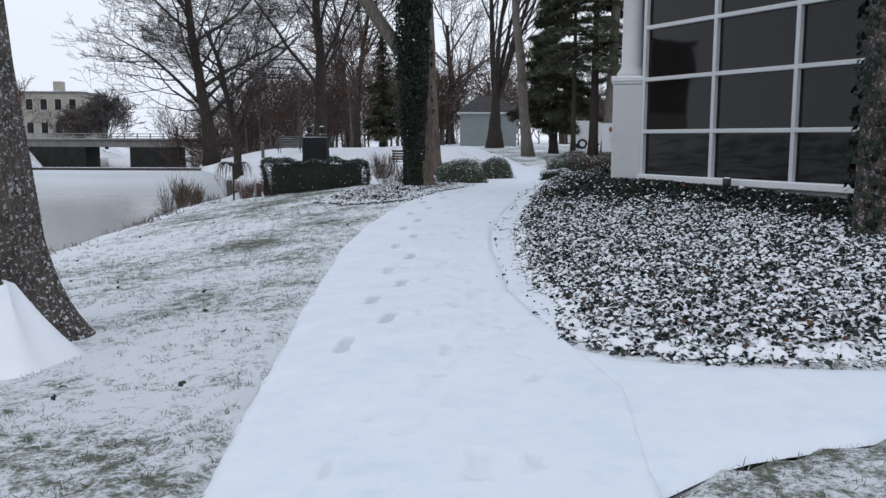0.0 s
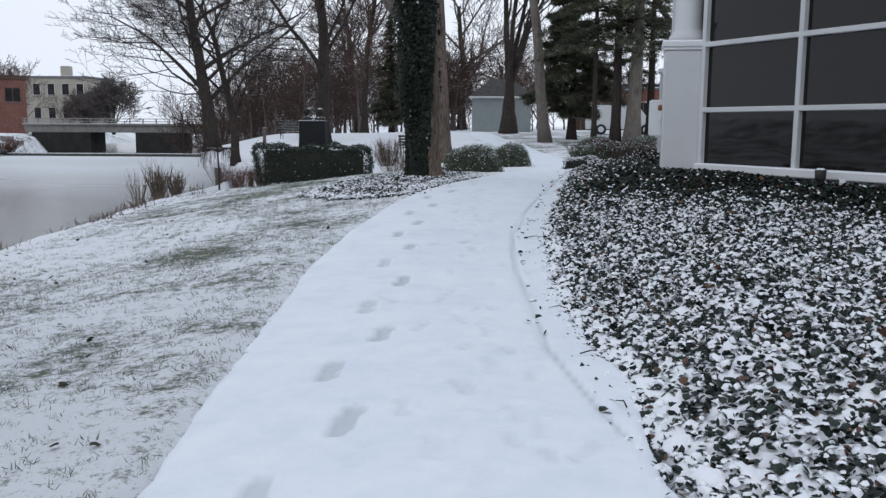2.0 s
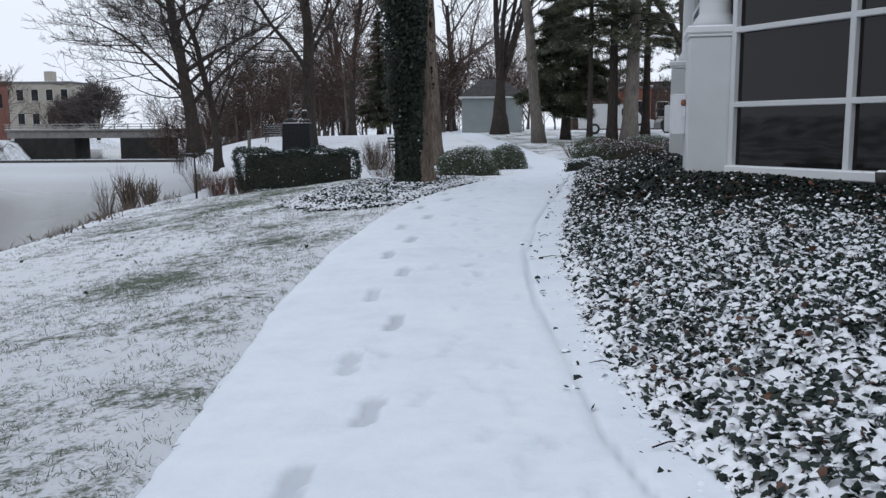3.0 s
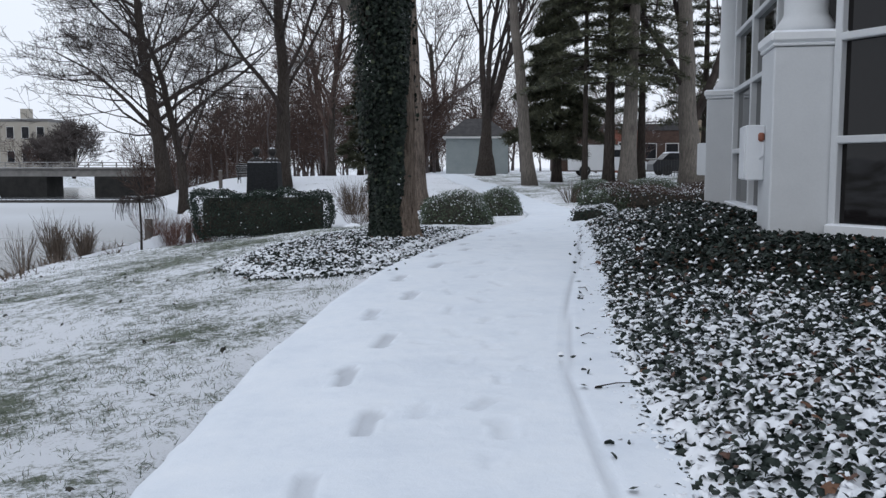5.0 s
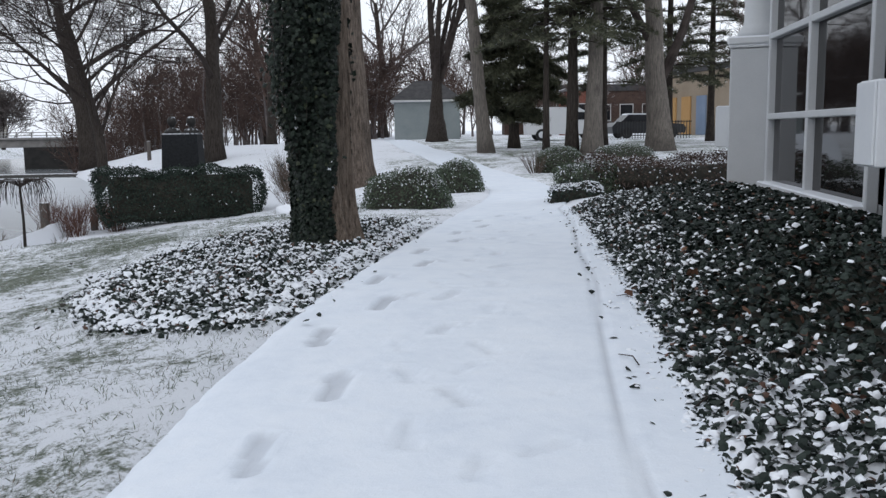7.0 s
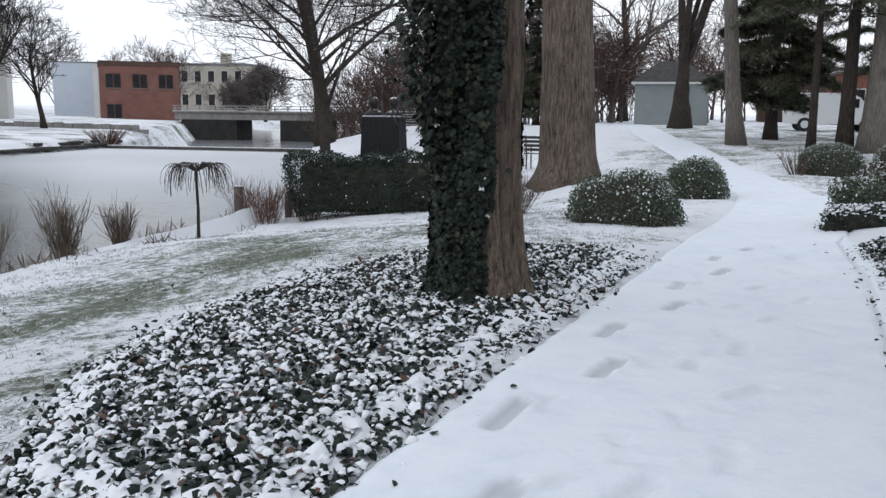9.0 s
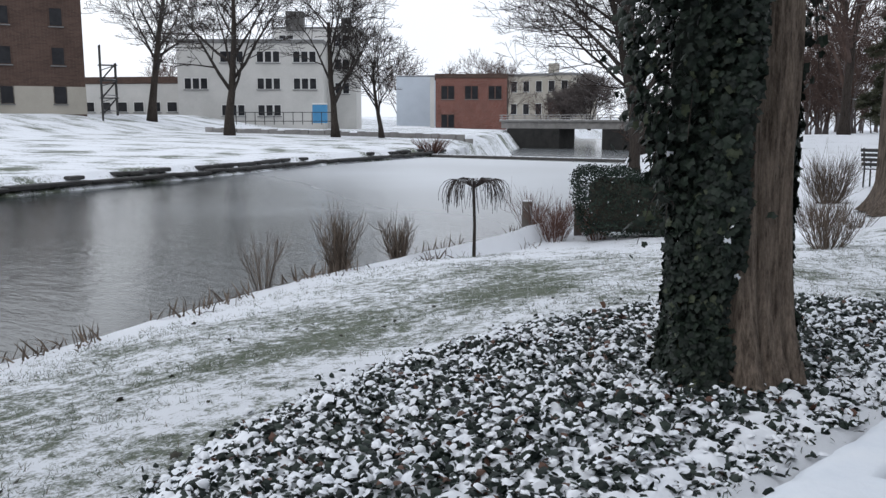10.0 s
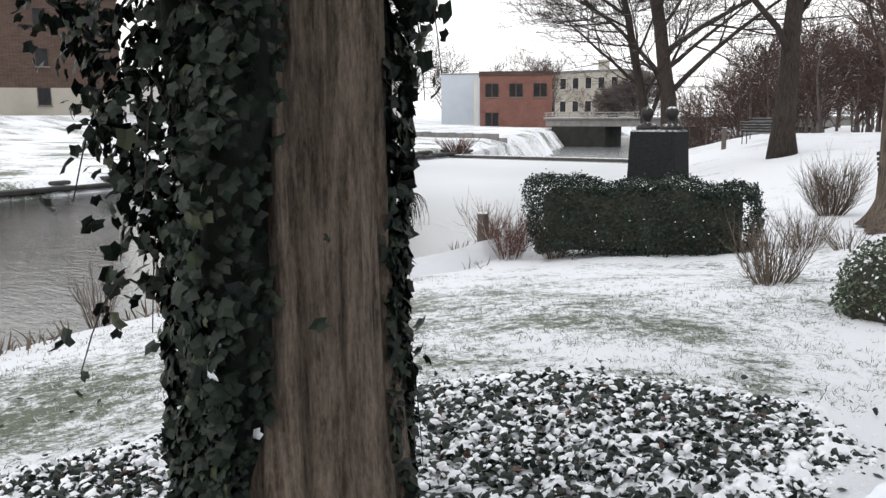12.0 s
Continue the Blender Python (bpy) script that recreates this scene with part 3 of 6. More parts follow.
side_path("pavement", "side branch of the path under smooth snow", np.linspace(0.75, 9, 60), spur_low, spur_high)
side_path("pavement", "far branch of the path under snow", np.linspace(2.2, 16, 40), lambda x: interp(x, [(2.2, 26.0), (4, 27.2), (8, 28.6), (16, 30)]), lambda x: interp(x, [(2.2, 29.0), (4, 29.6), (8, 30.6), (16, 32)]))

# ---- the round pavilion: white piers with dark glazing between ----
D2 = np.array([0.16, 0.987])
N2 = np.array([-0.987, 0.16])
U1 = np.array([0.515, -0.857])
N1 = np.array([-0.857, -0.515])
T2 = math.degrees(math.atan2(D2[1], D2[0])) - 90
EAVE = 4.7
pavilion = thing("pavilion", "white pavilion with pedestal columns and dark gridded windows", "building", at=(3.2, 15, 0.3))


def part(m, name, material, parent, smooth=False, label=""):
    ob = m.make(name, material, None, smooth, label)
    ob.parent = parent
    ob.matrix_parent_inverse = parent.matrix_basis.inverted()
    return ob


def facade(p0, u, n, cols, rows, back=6.0, sill=0.70, tops=EAVE):
    """A glazed wall from p0 along u: base wall, sill, frame bars, one pane a field, wall behind closing it."""
    p0 = np.array(p0)
    L = cols[-1]
    turn = math.degrees(math.atan2(u[1], u[0]))

    def place(s, z, off=0.0):
        q = p0 + u * s + n * off
        return (q[0], q[1], z)
    m = Mesh().box(place(L / 2, (sill - 0.04) / 2, -0.10), (L, 0.2, sill - 0.04), turn)
    part(m, "base_wall", M_WHITE, pavilion)
    m = Mesh().box(place(L / 2, sill + 0.01, 0.02), (L, 0.22, 0.10), turn, 0.012)
    part(m, "window_sill", M_WHITE_SNOW, pavilion)
    for s in cols:
        part(Mesh().box(place(s, (sill + tops) / 2, 0), (0.065, 0.09, tops - sill), turn, 0.008), "mullion", M_WHITE, pavilion)
    for z in rows:
        part(Mesh().box(place(L / 2, z, 0.004), (L, 0.08, 0.062), turn, 0.008), "transom", M_WHITE, pavilion)
    zs = [sill] + list(rows) + [tops]
    for a, b in zip(cols[:-1], cols[1:]):
        for z0, z1 in zip(zs[:-1], zs[1:]):
            part(Mesh().box(place((a + b) / 2, (z0 + z1) / 2, -0.03), (b - a - 0.03, 0.012, z1 - z0 - 0.03), turn + random.uniform(-0.25, 0.25)), "pane", M_GLASS, pavilion)


A1 = np.array([2.86, 14.00])
facade(A1, U1, N1, [0.0, 1.48, 2.90, 4.32, 5.74], [1.43, 2.24, 3.04, 3.84])
B2 = np.array([3.535, 18.87])
facade(B2, -D2, N2, [0.0, 1.44, 2.99], [1.43, 2.25, 3.0, 3.72])


def pier(corner, turn, box_on=True):
    """A panelled pedestal with a cap, and a round column on it. corner: its nearest foot; it lies to +x and +y of that in its own frame."""
    a = radians(turn)
    e1, e2 = np.array([math.cos(a), math.sin(a)]), np.array([-math.sin(a), math.cos(a)])
    w = 0.58
    c = np.array(corner) + e1 * w / 2 + e2 * w / 2
    part(Mesh().box((c[0], c[1], 1.14), (w, w, 2.08), turn, 0.012), "pedestal", M_WHITE, pavilion)
    m = Mesh().box((c[0], c[1], 2.20), (w + 0.03, w + 0.03, 0.03), turn, 0.008).box((c[0], c[1], 2.262), (w + 0.07, w + 0.07, 0.095), turn, 0.02)
    part(m, "pedestal_cap", M_WHITE_SNOW, pavilion)
    part(Mesh().lathe((c[0], c[1], 2.31), [(0.24, 0), (0.245, 0.05), (0.205, 0.11), (0.175, 0.16), (0.17, 1.0), (0.16, EAVE - 2.55), (0.22, EAVE - 2.45), (0.24, EAVE - 2.31)], 28), "column", M_WHITE, pavilion, True)
    return c, e1, e2


pa, e1, e2 = pier((2.37, 14.10), T2)
pb, f1, f2 = pier((3.28, 19.42), T2 - 15)
pc, _, _ = pier((5.80, 8.6), T2 + 30)
# the wall behind the glazing, and the roof over it
ring = [(5.95, 9.3), (3.0, 14.2), (3.05, 15.9), (3.58, 19.0), (4.3, 20.3), (8, 24), (16, 24), (19, 16), (14, 7), (8, 5.6)]
roof = Mesh()
outer = [(x - 0.6 * (1 if x < 9 else -1), y, 0) for x, y in ring]
k = len(ring)
roof.put([(x, y, EAVE) for x, y, _ in outer] + [(x, y, EAVE + 0.35) for x, y, _ in outer] + [(10, 15, EAVE + 2.2)], [tuple(range(k))] + [(i, (i + 1) % k, k + (i + 1) % k, k + i) for i in range(k)] + [(k + i, k + (i + 1) % k, 2 * k) for i in range(k)])
part(roof, "roof", M_WHITE_SNOW, pavilion)
m = Mesh()
inner = [(6.1, 9.35), (8.2, 5.9), (13.8, 7.4), (18.6, 16), (15.6, 23.6), (8.3, 23.6), (4.4, 20.0), (3.75, 19.0)]
for (xa, ya), (xb, yb) in zip(inner[:-1], inner[1:]):
    L = math.hypot(xb - xa, yb - ya)
    m.box(((xa + xb) / 2, (ya + yb) / 2, EAVE / 2), (L, 0.2, EAVE - 0.05), math.degrees(math.atan2(yb - ya, xb - xa)))
part(m, "back_wall", M_WHITE, pavilion)

# added backing sheets: the dark of the unlit room put into their colour
M_ROOM_SHADE = plain("unlit_room_shade", (0.010, 0.009, 0.009), (0.02, 0.018, 0.018), 2, 0.9)
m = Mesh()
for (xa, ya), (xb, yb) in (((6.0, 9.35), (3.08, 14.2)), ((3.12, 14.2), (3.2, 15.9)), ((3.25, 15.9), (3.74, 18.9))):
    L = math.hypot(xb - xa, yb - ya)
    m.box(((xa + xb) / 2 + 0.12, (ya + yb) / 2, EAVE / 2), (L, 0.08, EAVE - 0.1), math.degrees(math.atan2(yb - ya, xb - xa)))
part(m, "shade_backing", M_ROOM_SHADE, pavilion, label="added dark backing behind the panes, standing for the unlit room")


def meter_box(c, e1, e2, turn, at):
    q = c + e1 * at[0] + e2 * at[1]
    b = thing("utility_box", "light grey metal utility box on a white pier", "utility box", "boxes on the piers", at=(q[0], q[1], 1.1))
    part(Mesh().box((q[0], q[1], 1.335), (0.15, 0.30, 0.47), turn, 0.008), "case", M_BOX, b)
    part(Mesh().box((q[0] - e1[0] * 0.083, q[1] - e1[1] * 0.083, 1.335), (0.016, 0.28, 0.45), turn, 0.004), "cover", M_BOX, b)
    part(Mesh().tube([(q[0] + e1[0] * 0.1, q[1] + e1[1] * 0.1, 1.1), (q[0] + e1[0] * 0.1, q[1] + e1[1] * 0.1, 0.98)], [0.018, 0.018], 8), "conduit", M_BOX, b)
    return b


meter_box(pa, e1, e2, T2, (-0.365, 0.16))
meter_box(pb, f1, f2, T2 - 15, (-0.365, 0.16))
q = pa - e1 * 0.30 + e2 * 0.02
valve = thing("valve", "rusty red valve on a short grey pipe", "valve", at=(q[0], q[1], 1.2))
part(Mesh().lathe((q[0] - 0.02, q[1], 1.43), [(0.015, 0), (0.028, 0.015), (0.028, 0.06), (0.015, 0.075)], 12), "knob", M_COPPER, valve, True)
part(Mesh().tube([(q[0], q[1], 1.43), (q[0], q[1], 1.32), (q[0] - 0.03, q[1], 1.28)], [0.014, 0.014, 0.012], 8), "pipe", M_BOX, valve, True)
# a lamp on a stake under the windows
q = A1 + U1 * 2.05 + N1 * 0.28
lamp = thing("garden_lamp", "small dark spot lamp on a stake under the windows", "garden lamp", at=(q[0], q[1], 0.4))
part(Mesh().tube([(q[0], q[1], 0.35), (q[0], q[1], 0.68)], [0.012, 0.012], 6), "stake", M_IRON, lamp)
part(Mesh().lathe((q[0], q[1], 0.64), [(0.03, 0), (0.055, 0.04), (0.06, 0.13), (0.03, 0.15)], 12), "head", M_IRON, lamp, True)


# ---- ivy beds ----
def in_poly(x, y, poly):
    inside = np.zeros(len(x), bool)
    px, py_ = zip(*poly)
    j = len(poly) - 1
    for i in range(len(poly)):
        hit = ((py_[i] > y) != (py_[j] > y)) & (x < (px[j] - px[i]) * (y - py_[i]) / (py_[j] - py_[i] + 1e-12) + px[i])
        inside ^= hit
        j = i
    return inside


def edge_gap(x, y, poly):
    """Distance to the outline of a bed."""
    best = np.full(len(x), 9.0)
    for (ax, ay), (bx, by) in zip(poly, poly[1:] + poly[:1]):
        dx, dy = bx - ax, by - ay
        t = np.clip(((x - ax) * dx + (y - ay) * dy) / (dx * dx + dy * dy + 1e-9), 0, 1)
        best = np.minimum(best, np.hypot(x - ax - t * dx, y - ay - t * dy))
    return best


def bed_height(x, y, poly, rise):
    wall = np.where(np.asarray(y) < 14.6, (x - A1[0]) * N1[0] + (y - A1[1]) * N1[1], (x - B2[0]) * N2[0] + (y - B2[1]) * N2[1])
    return land(x, y) + (0.17 * smooth01(1.3, 0.2, wall) * (x > 1)) + rise * smooth01(0, 0.7, edge_gap(x, y, poly)) + fbm(x, y, 0.7, 41) * 0.035 * smooth01(0.1, 0.6, edge_gap(x, y, poly))


def ivy_bed(label, poly, rise, per_m2, sheltered=None, seed=1, size=0.043, spill=0.05):
    """A bed of ivy: litter underneath, layers of leaves, a cap of snow on most of them, some fallen leaves."""
    rs = np.random.RandomState(seed)
    xs, ys = zip(*poly)
    x0, x1, y0, y1 = min(xs) - 0.2, max(xs) + 0.2, min(ys) - 0.2, max(ys) + 0.2
    bed = thing("ivy_bed", label, "ivy", "ivy beds", "stuff", at=(sum(xs) / len(xs), sum(ys) / len(ys), 0))
    # litter
    gx_, gy_ = np.meshgrid(np.arange(x0, x1, 0.12), np.arange(y0, y1, 0.12))
    fx, fy = gx_.ravel(), gy_.ravel()
    ins = in_poly(fx, fy, poly)
    z = np.where(ins, bed_height(fx, fy, poly, rise) - 0.03 + 0.03 * rs.rand(len(fx)) - 0.06 * (1 - smooth01(0, 0.2, edge_gap(fx, fy, poly))), land(fx, fy) - 0.12)
    w = gx_.shape[1]
    keep = ins.reshape(gx_.shape)
    faces = [(j * w + i, j * w + i + 1, (j + 1) * w + i + 1, (j + 1) * w + i) for j in range(gx_.shape[0] - 1) for i in range(w - 1) if keep[j, i] and keep[j + 1, i] and keep[j, i + 1] and keep[j + 1, i + 1]]
    part(Mesh().put(np.stack([fx, fy, z], 1), faces), "litter", M_SOIL, bed)
    # leaves, thinning out over the rim
    n = int((x1 - x0) * (y1 - y0) * per_m2)
    x, y = x0 + rs.rand(n) * (x1 - x0), y0 + rs.rand(n) * (y1 - y0)
    gap = edge_gap(x, y, poly)
    ok = in_poly(x, y, poly) & (rs.rand(n) < 0.75 + 2.2 * gap) | (~in_poly(x, y, poly) & (gap < 0.40) & (rs.rand(n) < 0.26 * np.exp(-gap / spill)))
    x, y = x[ok], y[ok]
    n = len(x)
    z = bed_height(x, y, poly, rise) + 0.005 + 0.062 * rs.rand(n) * smooth01(0, 0.3, edge_gap(x, y, poly))
    pos, rot = np.stack([x, y, z], 1), turns(n, 0.55, rs)
    sc = size * (0.6 + 0.7 * rs.rand(n))
    part(Mesh().scatter(BED_V, BED_F, pos, rot, sc), "foliage", M_IVY, bed)
    # snow: a broken sheet that leaves stand through, and clumps on the leaves; less under the eaves
    step = 0.03
    gx_, gy_ = np.meshgrid(np.arange(x0, x1, step), np.arange(y0, y1, step))
    fx, fy = (gx_ + rs.randn(*gx_.shape) * 0.006).ravel(), (gy_ + rs.randn(*gx_.shape) * 0.006).ravel()
    lot = 0.5 + 0.35 * fbm(fx, fy, 0.8, seed + 50)
    shade = sheltered(fx, fy) if sheltered is not None else 1.0
    rim_gap = edge_gap(fx, fy, poly)
    z = bed_height(fx, fy, poly, rise) - 0.05 * (1 - smooth01(0.0, 0.16, rim_gap)) + 0.024 + 0.012 * lot + 0.028 * fbm(fx, fy, 0.085, seed + 52) + 0.024 * fbm(fx, fy, 0.045, seed + 53) + 0.007 * rs.randn(len(fx)) - 0.09 * (1 - shade)
    w = gx_.shape[1]
    keep = in_poly(fx, fy, poly).reshape(gx_.shape) & ((shade > 0.3) if sheltered is None else (shade > 0.3).reshape(gx_.shape))
    faces = [(j * w + i, j * w + i + 1, (j + 1) * w + i + 1, (j + 1) * w + i) for j, i in np.argwhere(keep[:-1, :-1] & keep[1:, :-1] & keep[:-1, 1:] & keep[1:, 1:]).tolist()]
    part(Mesh().put(np.stack([fx, fy, z], 1), faces), "snow_sheet", M_SNOW, bed, True)
    lot = 0.26 + 0.2 * fbm(x, y, 0.3, seed + 51)
    if sheltered is not None:
        lot = lot * sheltered(x, y)
    s = rs.rand(n) < lot
    m = Mesh()
    for k in range(4):
        sk = s & (np.arange(n) % 4 == k)
        c = int(sk.sum())
        m.scatter(*CAPS[k], pos[sk] + rs.randn(c, 3) * (0.012, 0.012, 0.004) + (0, 0, 0.006), turns(c, 0.4, rs), 0.022 + 0.036 * rs.rand(c) ** 1.6)
    part(m, "snow_cover", M_SNOW, bed, True)
    d = rs.rand(n) < 0.0007
    part(Mesh().scatter(LEAF_V, LEAF_F, pos[d] + (0, 0, 0.03), turns(int(d.sum()), 0.6, rs), 0.045 + 0.03 * rs.rand(d.sum())), "leaf_scatter", M_DEAD, bed)
    return bed


ry = np.array([21.2, 19.8, 17.5, 16, 14.6, 13.1, 11.5, 9.8, 8.4, 7.4, 6.6, 6.1])
rim = [(float(interp(v, RIGHT_EDGE) + g), float(v)) for v, g in zip(ry, [0.02, 0.05, 0.08, 0.11, 0.16, 0.21, 0.22, 0.18, 0.12, 0.16, 0.16, 0.05])]
BED_R = rim + [(0.86, 5.62), (1.2, 5.2), (1.66, 5.05), (2.6, 5.0), (5.0, 5.2), (7.0, 5.5), (6.6, 7.8), (5.75, 9.15), (2.86, 14.0), (3.05, 15.9), (3.45, 18.8), (3.5, 20.6), (2.6, 21.6)]
BED_L = [(-2.5, 15.75), (-2.15, 15.1), (-1.55, 14.80), (-0.94, 14.84), (-0.79, 16.0), (-0.62, 17.0), (-0.45, 18.0), (-0.23, 19.2), (0.0, 20.4), (-0.4, 20.95), (-1.0, 20.85), (-1.7, 20.6), (-2.3, 20.0), (-2.75, 19.2), (-3.05, 18.2), (-3.0, 17.2), (-2.85, 16.4)]


def eaves(x, y):
    """Snow reaches the open part of the bed; under the eaves and the pier it is bare."""
    p = np.stack([x, y], 1)
    d1 = (p - A1) @ N1
    d2 = (p - B2) @ N2
    d = np.where(y < 14.6, d1, d2)
    return 0.12 + 0.88 * smooth01(0.7, 1.8, d + 0.25 * fbm(x, y, 0.8, 77)) * (1 - 0.45 * smooth01(10.5, 15, y))


ivy_bed("bed of dark ivy dusted with snow, bare beneath the pavilion eaves", BED_R, 0.09, 1900, eaves, 3, 0.034, 0.05)
ivy_bed("rounded bed of snow-capped ivy round a tree", BED_L, 0.02, 2500, None, 4, 0.034)

# blades of turf that stand through the snow
rs = np.random.RandomState(9)
n = 420000
x, y = -7.6 + rs.rand(n) * 7.4, 1.6 + 24.5 * rs.rand(n) ** 1.25
edge = interp(y, LEFT_EDGE)
clump = 0.45 * fbm(x, y, 0.40, 61) + 0.8 * fbm(x, y, 0.09, 62) + 0.45 * fbm(x, y, 2.2, 7)
ok = (x < edge + 0.03 - 0.14 * rs.rand(n) ** 2) & (x > interp(y, BANK) + 0.35) & (clump > 0.12) & ~in_poly(x, y, BED_L)
x, y = x[ok], y[ok]
n2 = 4000
x2, y2 = 0.9 + rs.rand(n2) * 2.0, 2.3 + rs.rand(n2) * 1.6
ok = (y2 < spur_low(x2) - 0.04) & (x2 > interp(y2, RIGHT_EDGE) + 0.05)
x, y = np.concatenate([x, x2[ok]]), np.concatenate([y, y2[ok]])
pos = np.stack([x, y, land(x, y) + roughness(x, y) - 0.004], 1)
blades = Mesh().scatter(BLADE_V, BLADE_F, pos, turns(len(x), 0.75, rs), 0.018 + 0.030 * rs.rand(len(x)))
tagged(blades.make("grass", M_GRASS), "frosted lawn grass poking through thin snow", "grass", kind="stuff")
# dead leaves and bits of twig lying on the lawn and beside the path
n = 190
x, y = -6.5 + rs.rand(n) * 5.6, 3 + rs.rand(n) * 18
ok = (x < interp(y, LEFT_EDGE) - 0.15) & (x > interp(y, BANK) + 0.5) & ~in_poly(x, y, BED_L)
pos = np.stack([x[ok], y[ok], land(x[ok], y[ok]) + 0.03], 1)
tagged(Mesh().scatter(LEAF_V, LEAF_F, pos, turns(len(pos), 0.5, rs), 0.024 + 0.024 * rs.rand(len(pos))).make("fallen_leaves", M_SOIL), "dark fallen leaves lying on the snowy lawn", "leaves", kind="stuff")
for k in range(16):
    ty = 5.2 + k * 0.95 + rs.rand() * 0.4
    tx = float(interp(ty, RIGHT_EDGE)) + 0.08 + rs.rand() * 0.25
    a = rs.rand() * 3.1
    L = 0.10 + 0.16 * rs.rand()
    z = float(land(tx, ty)) + 0.035
    t = Mesh().tube([(tx, ty, z), (tx + L * 0.5 * math.cos(a), ty + L * 0.5 * math.sin(a), z + 0.012), (tx + L * math.cos(a + 0.2), ty + L * math.sin(a + 0.2), z - 0.004)], [0.004, 0.0035, 0.002], 5)
    tagged(t.make("twig", M_TWIG), "thin dark fallen twig on the snow", "twig", "twigs beside the path")


# ---- bare trees ----
def grow(base, height, r0, seed, fork=0.35, lean=(0, 0), spread=0.75, levels=5, kids=(7, 5, 4, 4, 3), droop=0.0, stems=1, twig=0.011, wander=0.10, min_up=-0.2, reach=0.62, thin=False, limb_r=0.52):
    """Trunk and branches as two meshes of tapered limbs."""
    rs = np.random.RandomState(seed)
    trunk, limbs = Mesh(), Mesh()
    base = np.array(base, float)
    sides = (14, 8, 6, 4, 3, 3)
    segs = (12, 7, 5, 4, 3, 2)
    if thin:
        sides, segs = (8, 4, 3, 3, 3, 3), (6, 4, 3, 3, 2, 2)

    def limb(p, d, L, r, lev):
        n = segs[min(lev, len(segs) - 1)]
        pts, ds = [p.copy()], [d.copy()]
        for i in range(n):
            d = d + rs.randn(3) * wander * (0.5 if lev == 0 else 1.0)
            if lev > 0:
                d[2] += 0.05 - droop * (i / n) * (0.5 + 0.3 * lev)
            d = d / np.linalg.norm(d)
            p = p + d * L / n
            pts.append(p.copy())
            ds.append(d.copy())
        end = max(twig * 0.5, r * (0.42 if lev == 0 else 0.25))
        rad = np.linspace(r, end, n + 1)
        if lev == 0:
            z = np.linspace(0, 1, n + 1)
            rad = rad * (1 + 0.5 * np.exp(-z * L / (2.2 * r)))
        (trunk if lev == 0 else limbs).tube(pts, np.maximum(rad, twig * 0.5), sides[min(lev, len(sides) - 1)], lev < 2, 0.04 if lev == 0 else 0.0)
        if lev >= levels:
            return
        k = kids[min(lev, len(kids) - 1)]
        lo = fork if lev == 0 else 0.25
        for c in range(k):
            s = lo + (1 - lo) * (c + 0.3 + 0.6 * rs.rand()) / k
            s = min(s, 0.99)
            i = int(s * n)
            q = pts[i] + (pts[min(i + 1, n)] - pts[i]) * (s * n - i)
            ax = ds[i]
            side = np.cross(ax, rs.randn(3))
            side /= np.linalg.norm(side) + 1e-9
            ang = spread * (0.65 + 0.6 * rs.rand()) * (1.0 if lev else 0.9)
            e = ax * math.cos(ang) + side * math.sin(ang)
            if e[2] < min_up:
                e[2] = min_up + abs(e[2]) * 0.3
            e /= np.linalg.norm(e)
            rr = rad[i] * (limb_r if lev == 0 else 0.5) * (0.8 + 0.35 * rs.rand())
            limb(q, e, L * (reach if lev == 0 else 0.58) * (1.1 - 0.45 * s) * (0.8 + 0.4 * rs.rand()), max(rr, twig * 0.6), lev + 1)

    for s in range(stems):
        a = 6.28 * s / max(stems, 1) + rs.rand()
        tip = 0.0 if stems == 1 else 0.16 + 0.10 * rs.rand()
        d = np.array([lean[0] + tip * math.cos(a), lean[1] + tip * math.sin(a), 1.0])
        p = base + (0 if stems == 1 else 1) * np.array([math.cos(a), math.sin(a), 0]) * r0 * 0.7
        limb(p - np.array([0, 0, 0.12]), d / np.linalg.norm(d), height, r0 * (1 if stems == 1 else 0.72), 0)
    return trunk, limbs


def bare_tree(label, base, height, r0, seed, bark=None, twigs=None, group="", **how):
    base = (base[0], base[1], float(land(base[0], base[1])) if len(base) < 3 else base[2])
    t = thing("tree", label, "tree", group, at=base)
    trunk, limbs = grow(base, height, r0, seed, **how)
    part(trunk, "trunk", bark or M_BARK_DARK, t, True)
    part(limbs, "crown", twigs or M_TWIG, t)
    return t


# the tree in the round bed, clothed in ivy on its river side
IVY_TREE = np.array([-1.06, 18.17])
ivy_tree = thing("tree", "thick brown trunk with ivy climbing one side, in an ivy bed", "tree", at=(*IVY_TREE, 0.3))
zz = np.linspace(0.0, 9.0, 120)
th = np.linspace(0, 2 * math.pi, 96, endpoint=False)
rs = np.random.RandomState(12)
TH, ZZ = np.meshgrid(th, zz)
rad = 0.235 + 0.12 * np.exp(-(ZZ - 0.1) / 0.28) - 0.006 * ZZ
flutes = np.zeros_like(TH)
for k, amp in ((7, 0.012), (13, 0.010), (23, 0.009), (37, 0.007)):
    flutes += amp * np.sin(k * TH + 1.7 * np.sin(ZZ * (0.8 + 0.05 * k) + k) + k)
rad = rad + flutes + 0.02 * np.sin(3 * TH + ZZ * 0.6)
cx = IVY_TREE[0] - 0.035 * ZZ * 0.4
cy = IVY_TREE[1] + 0.01 * ZZ
tv = np.stack([cx + rad * np.cos(TH), cy + rad * np.sin(TH), 0.18 + ZZ], 2).reshape(-1, 3)
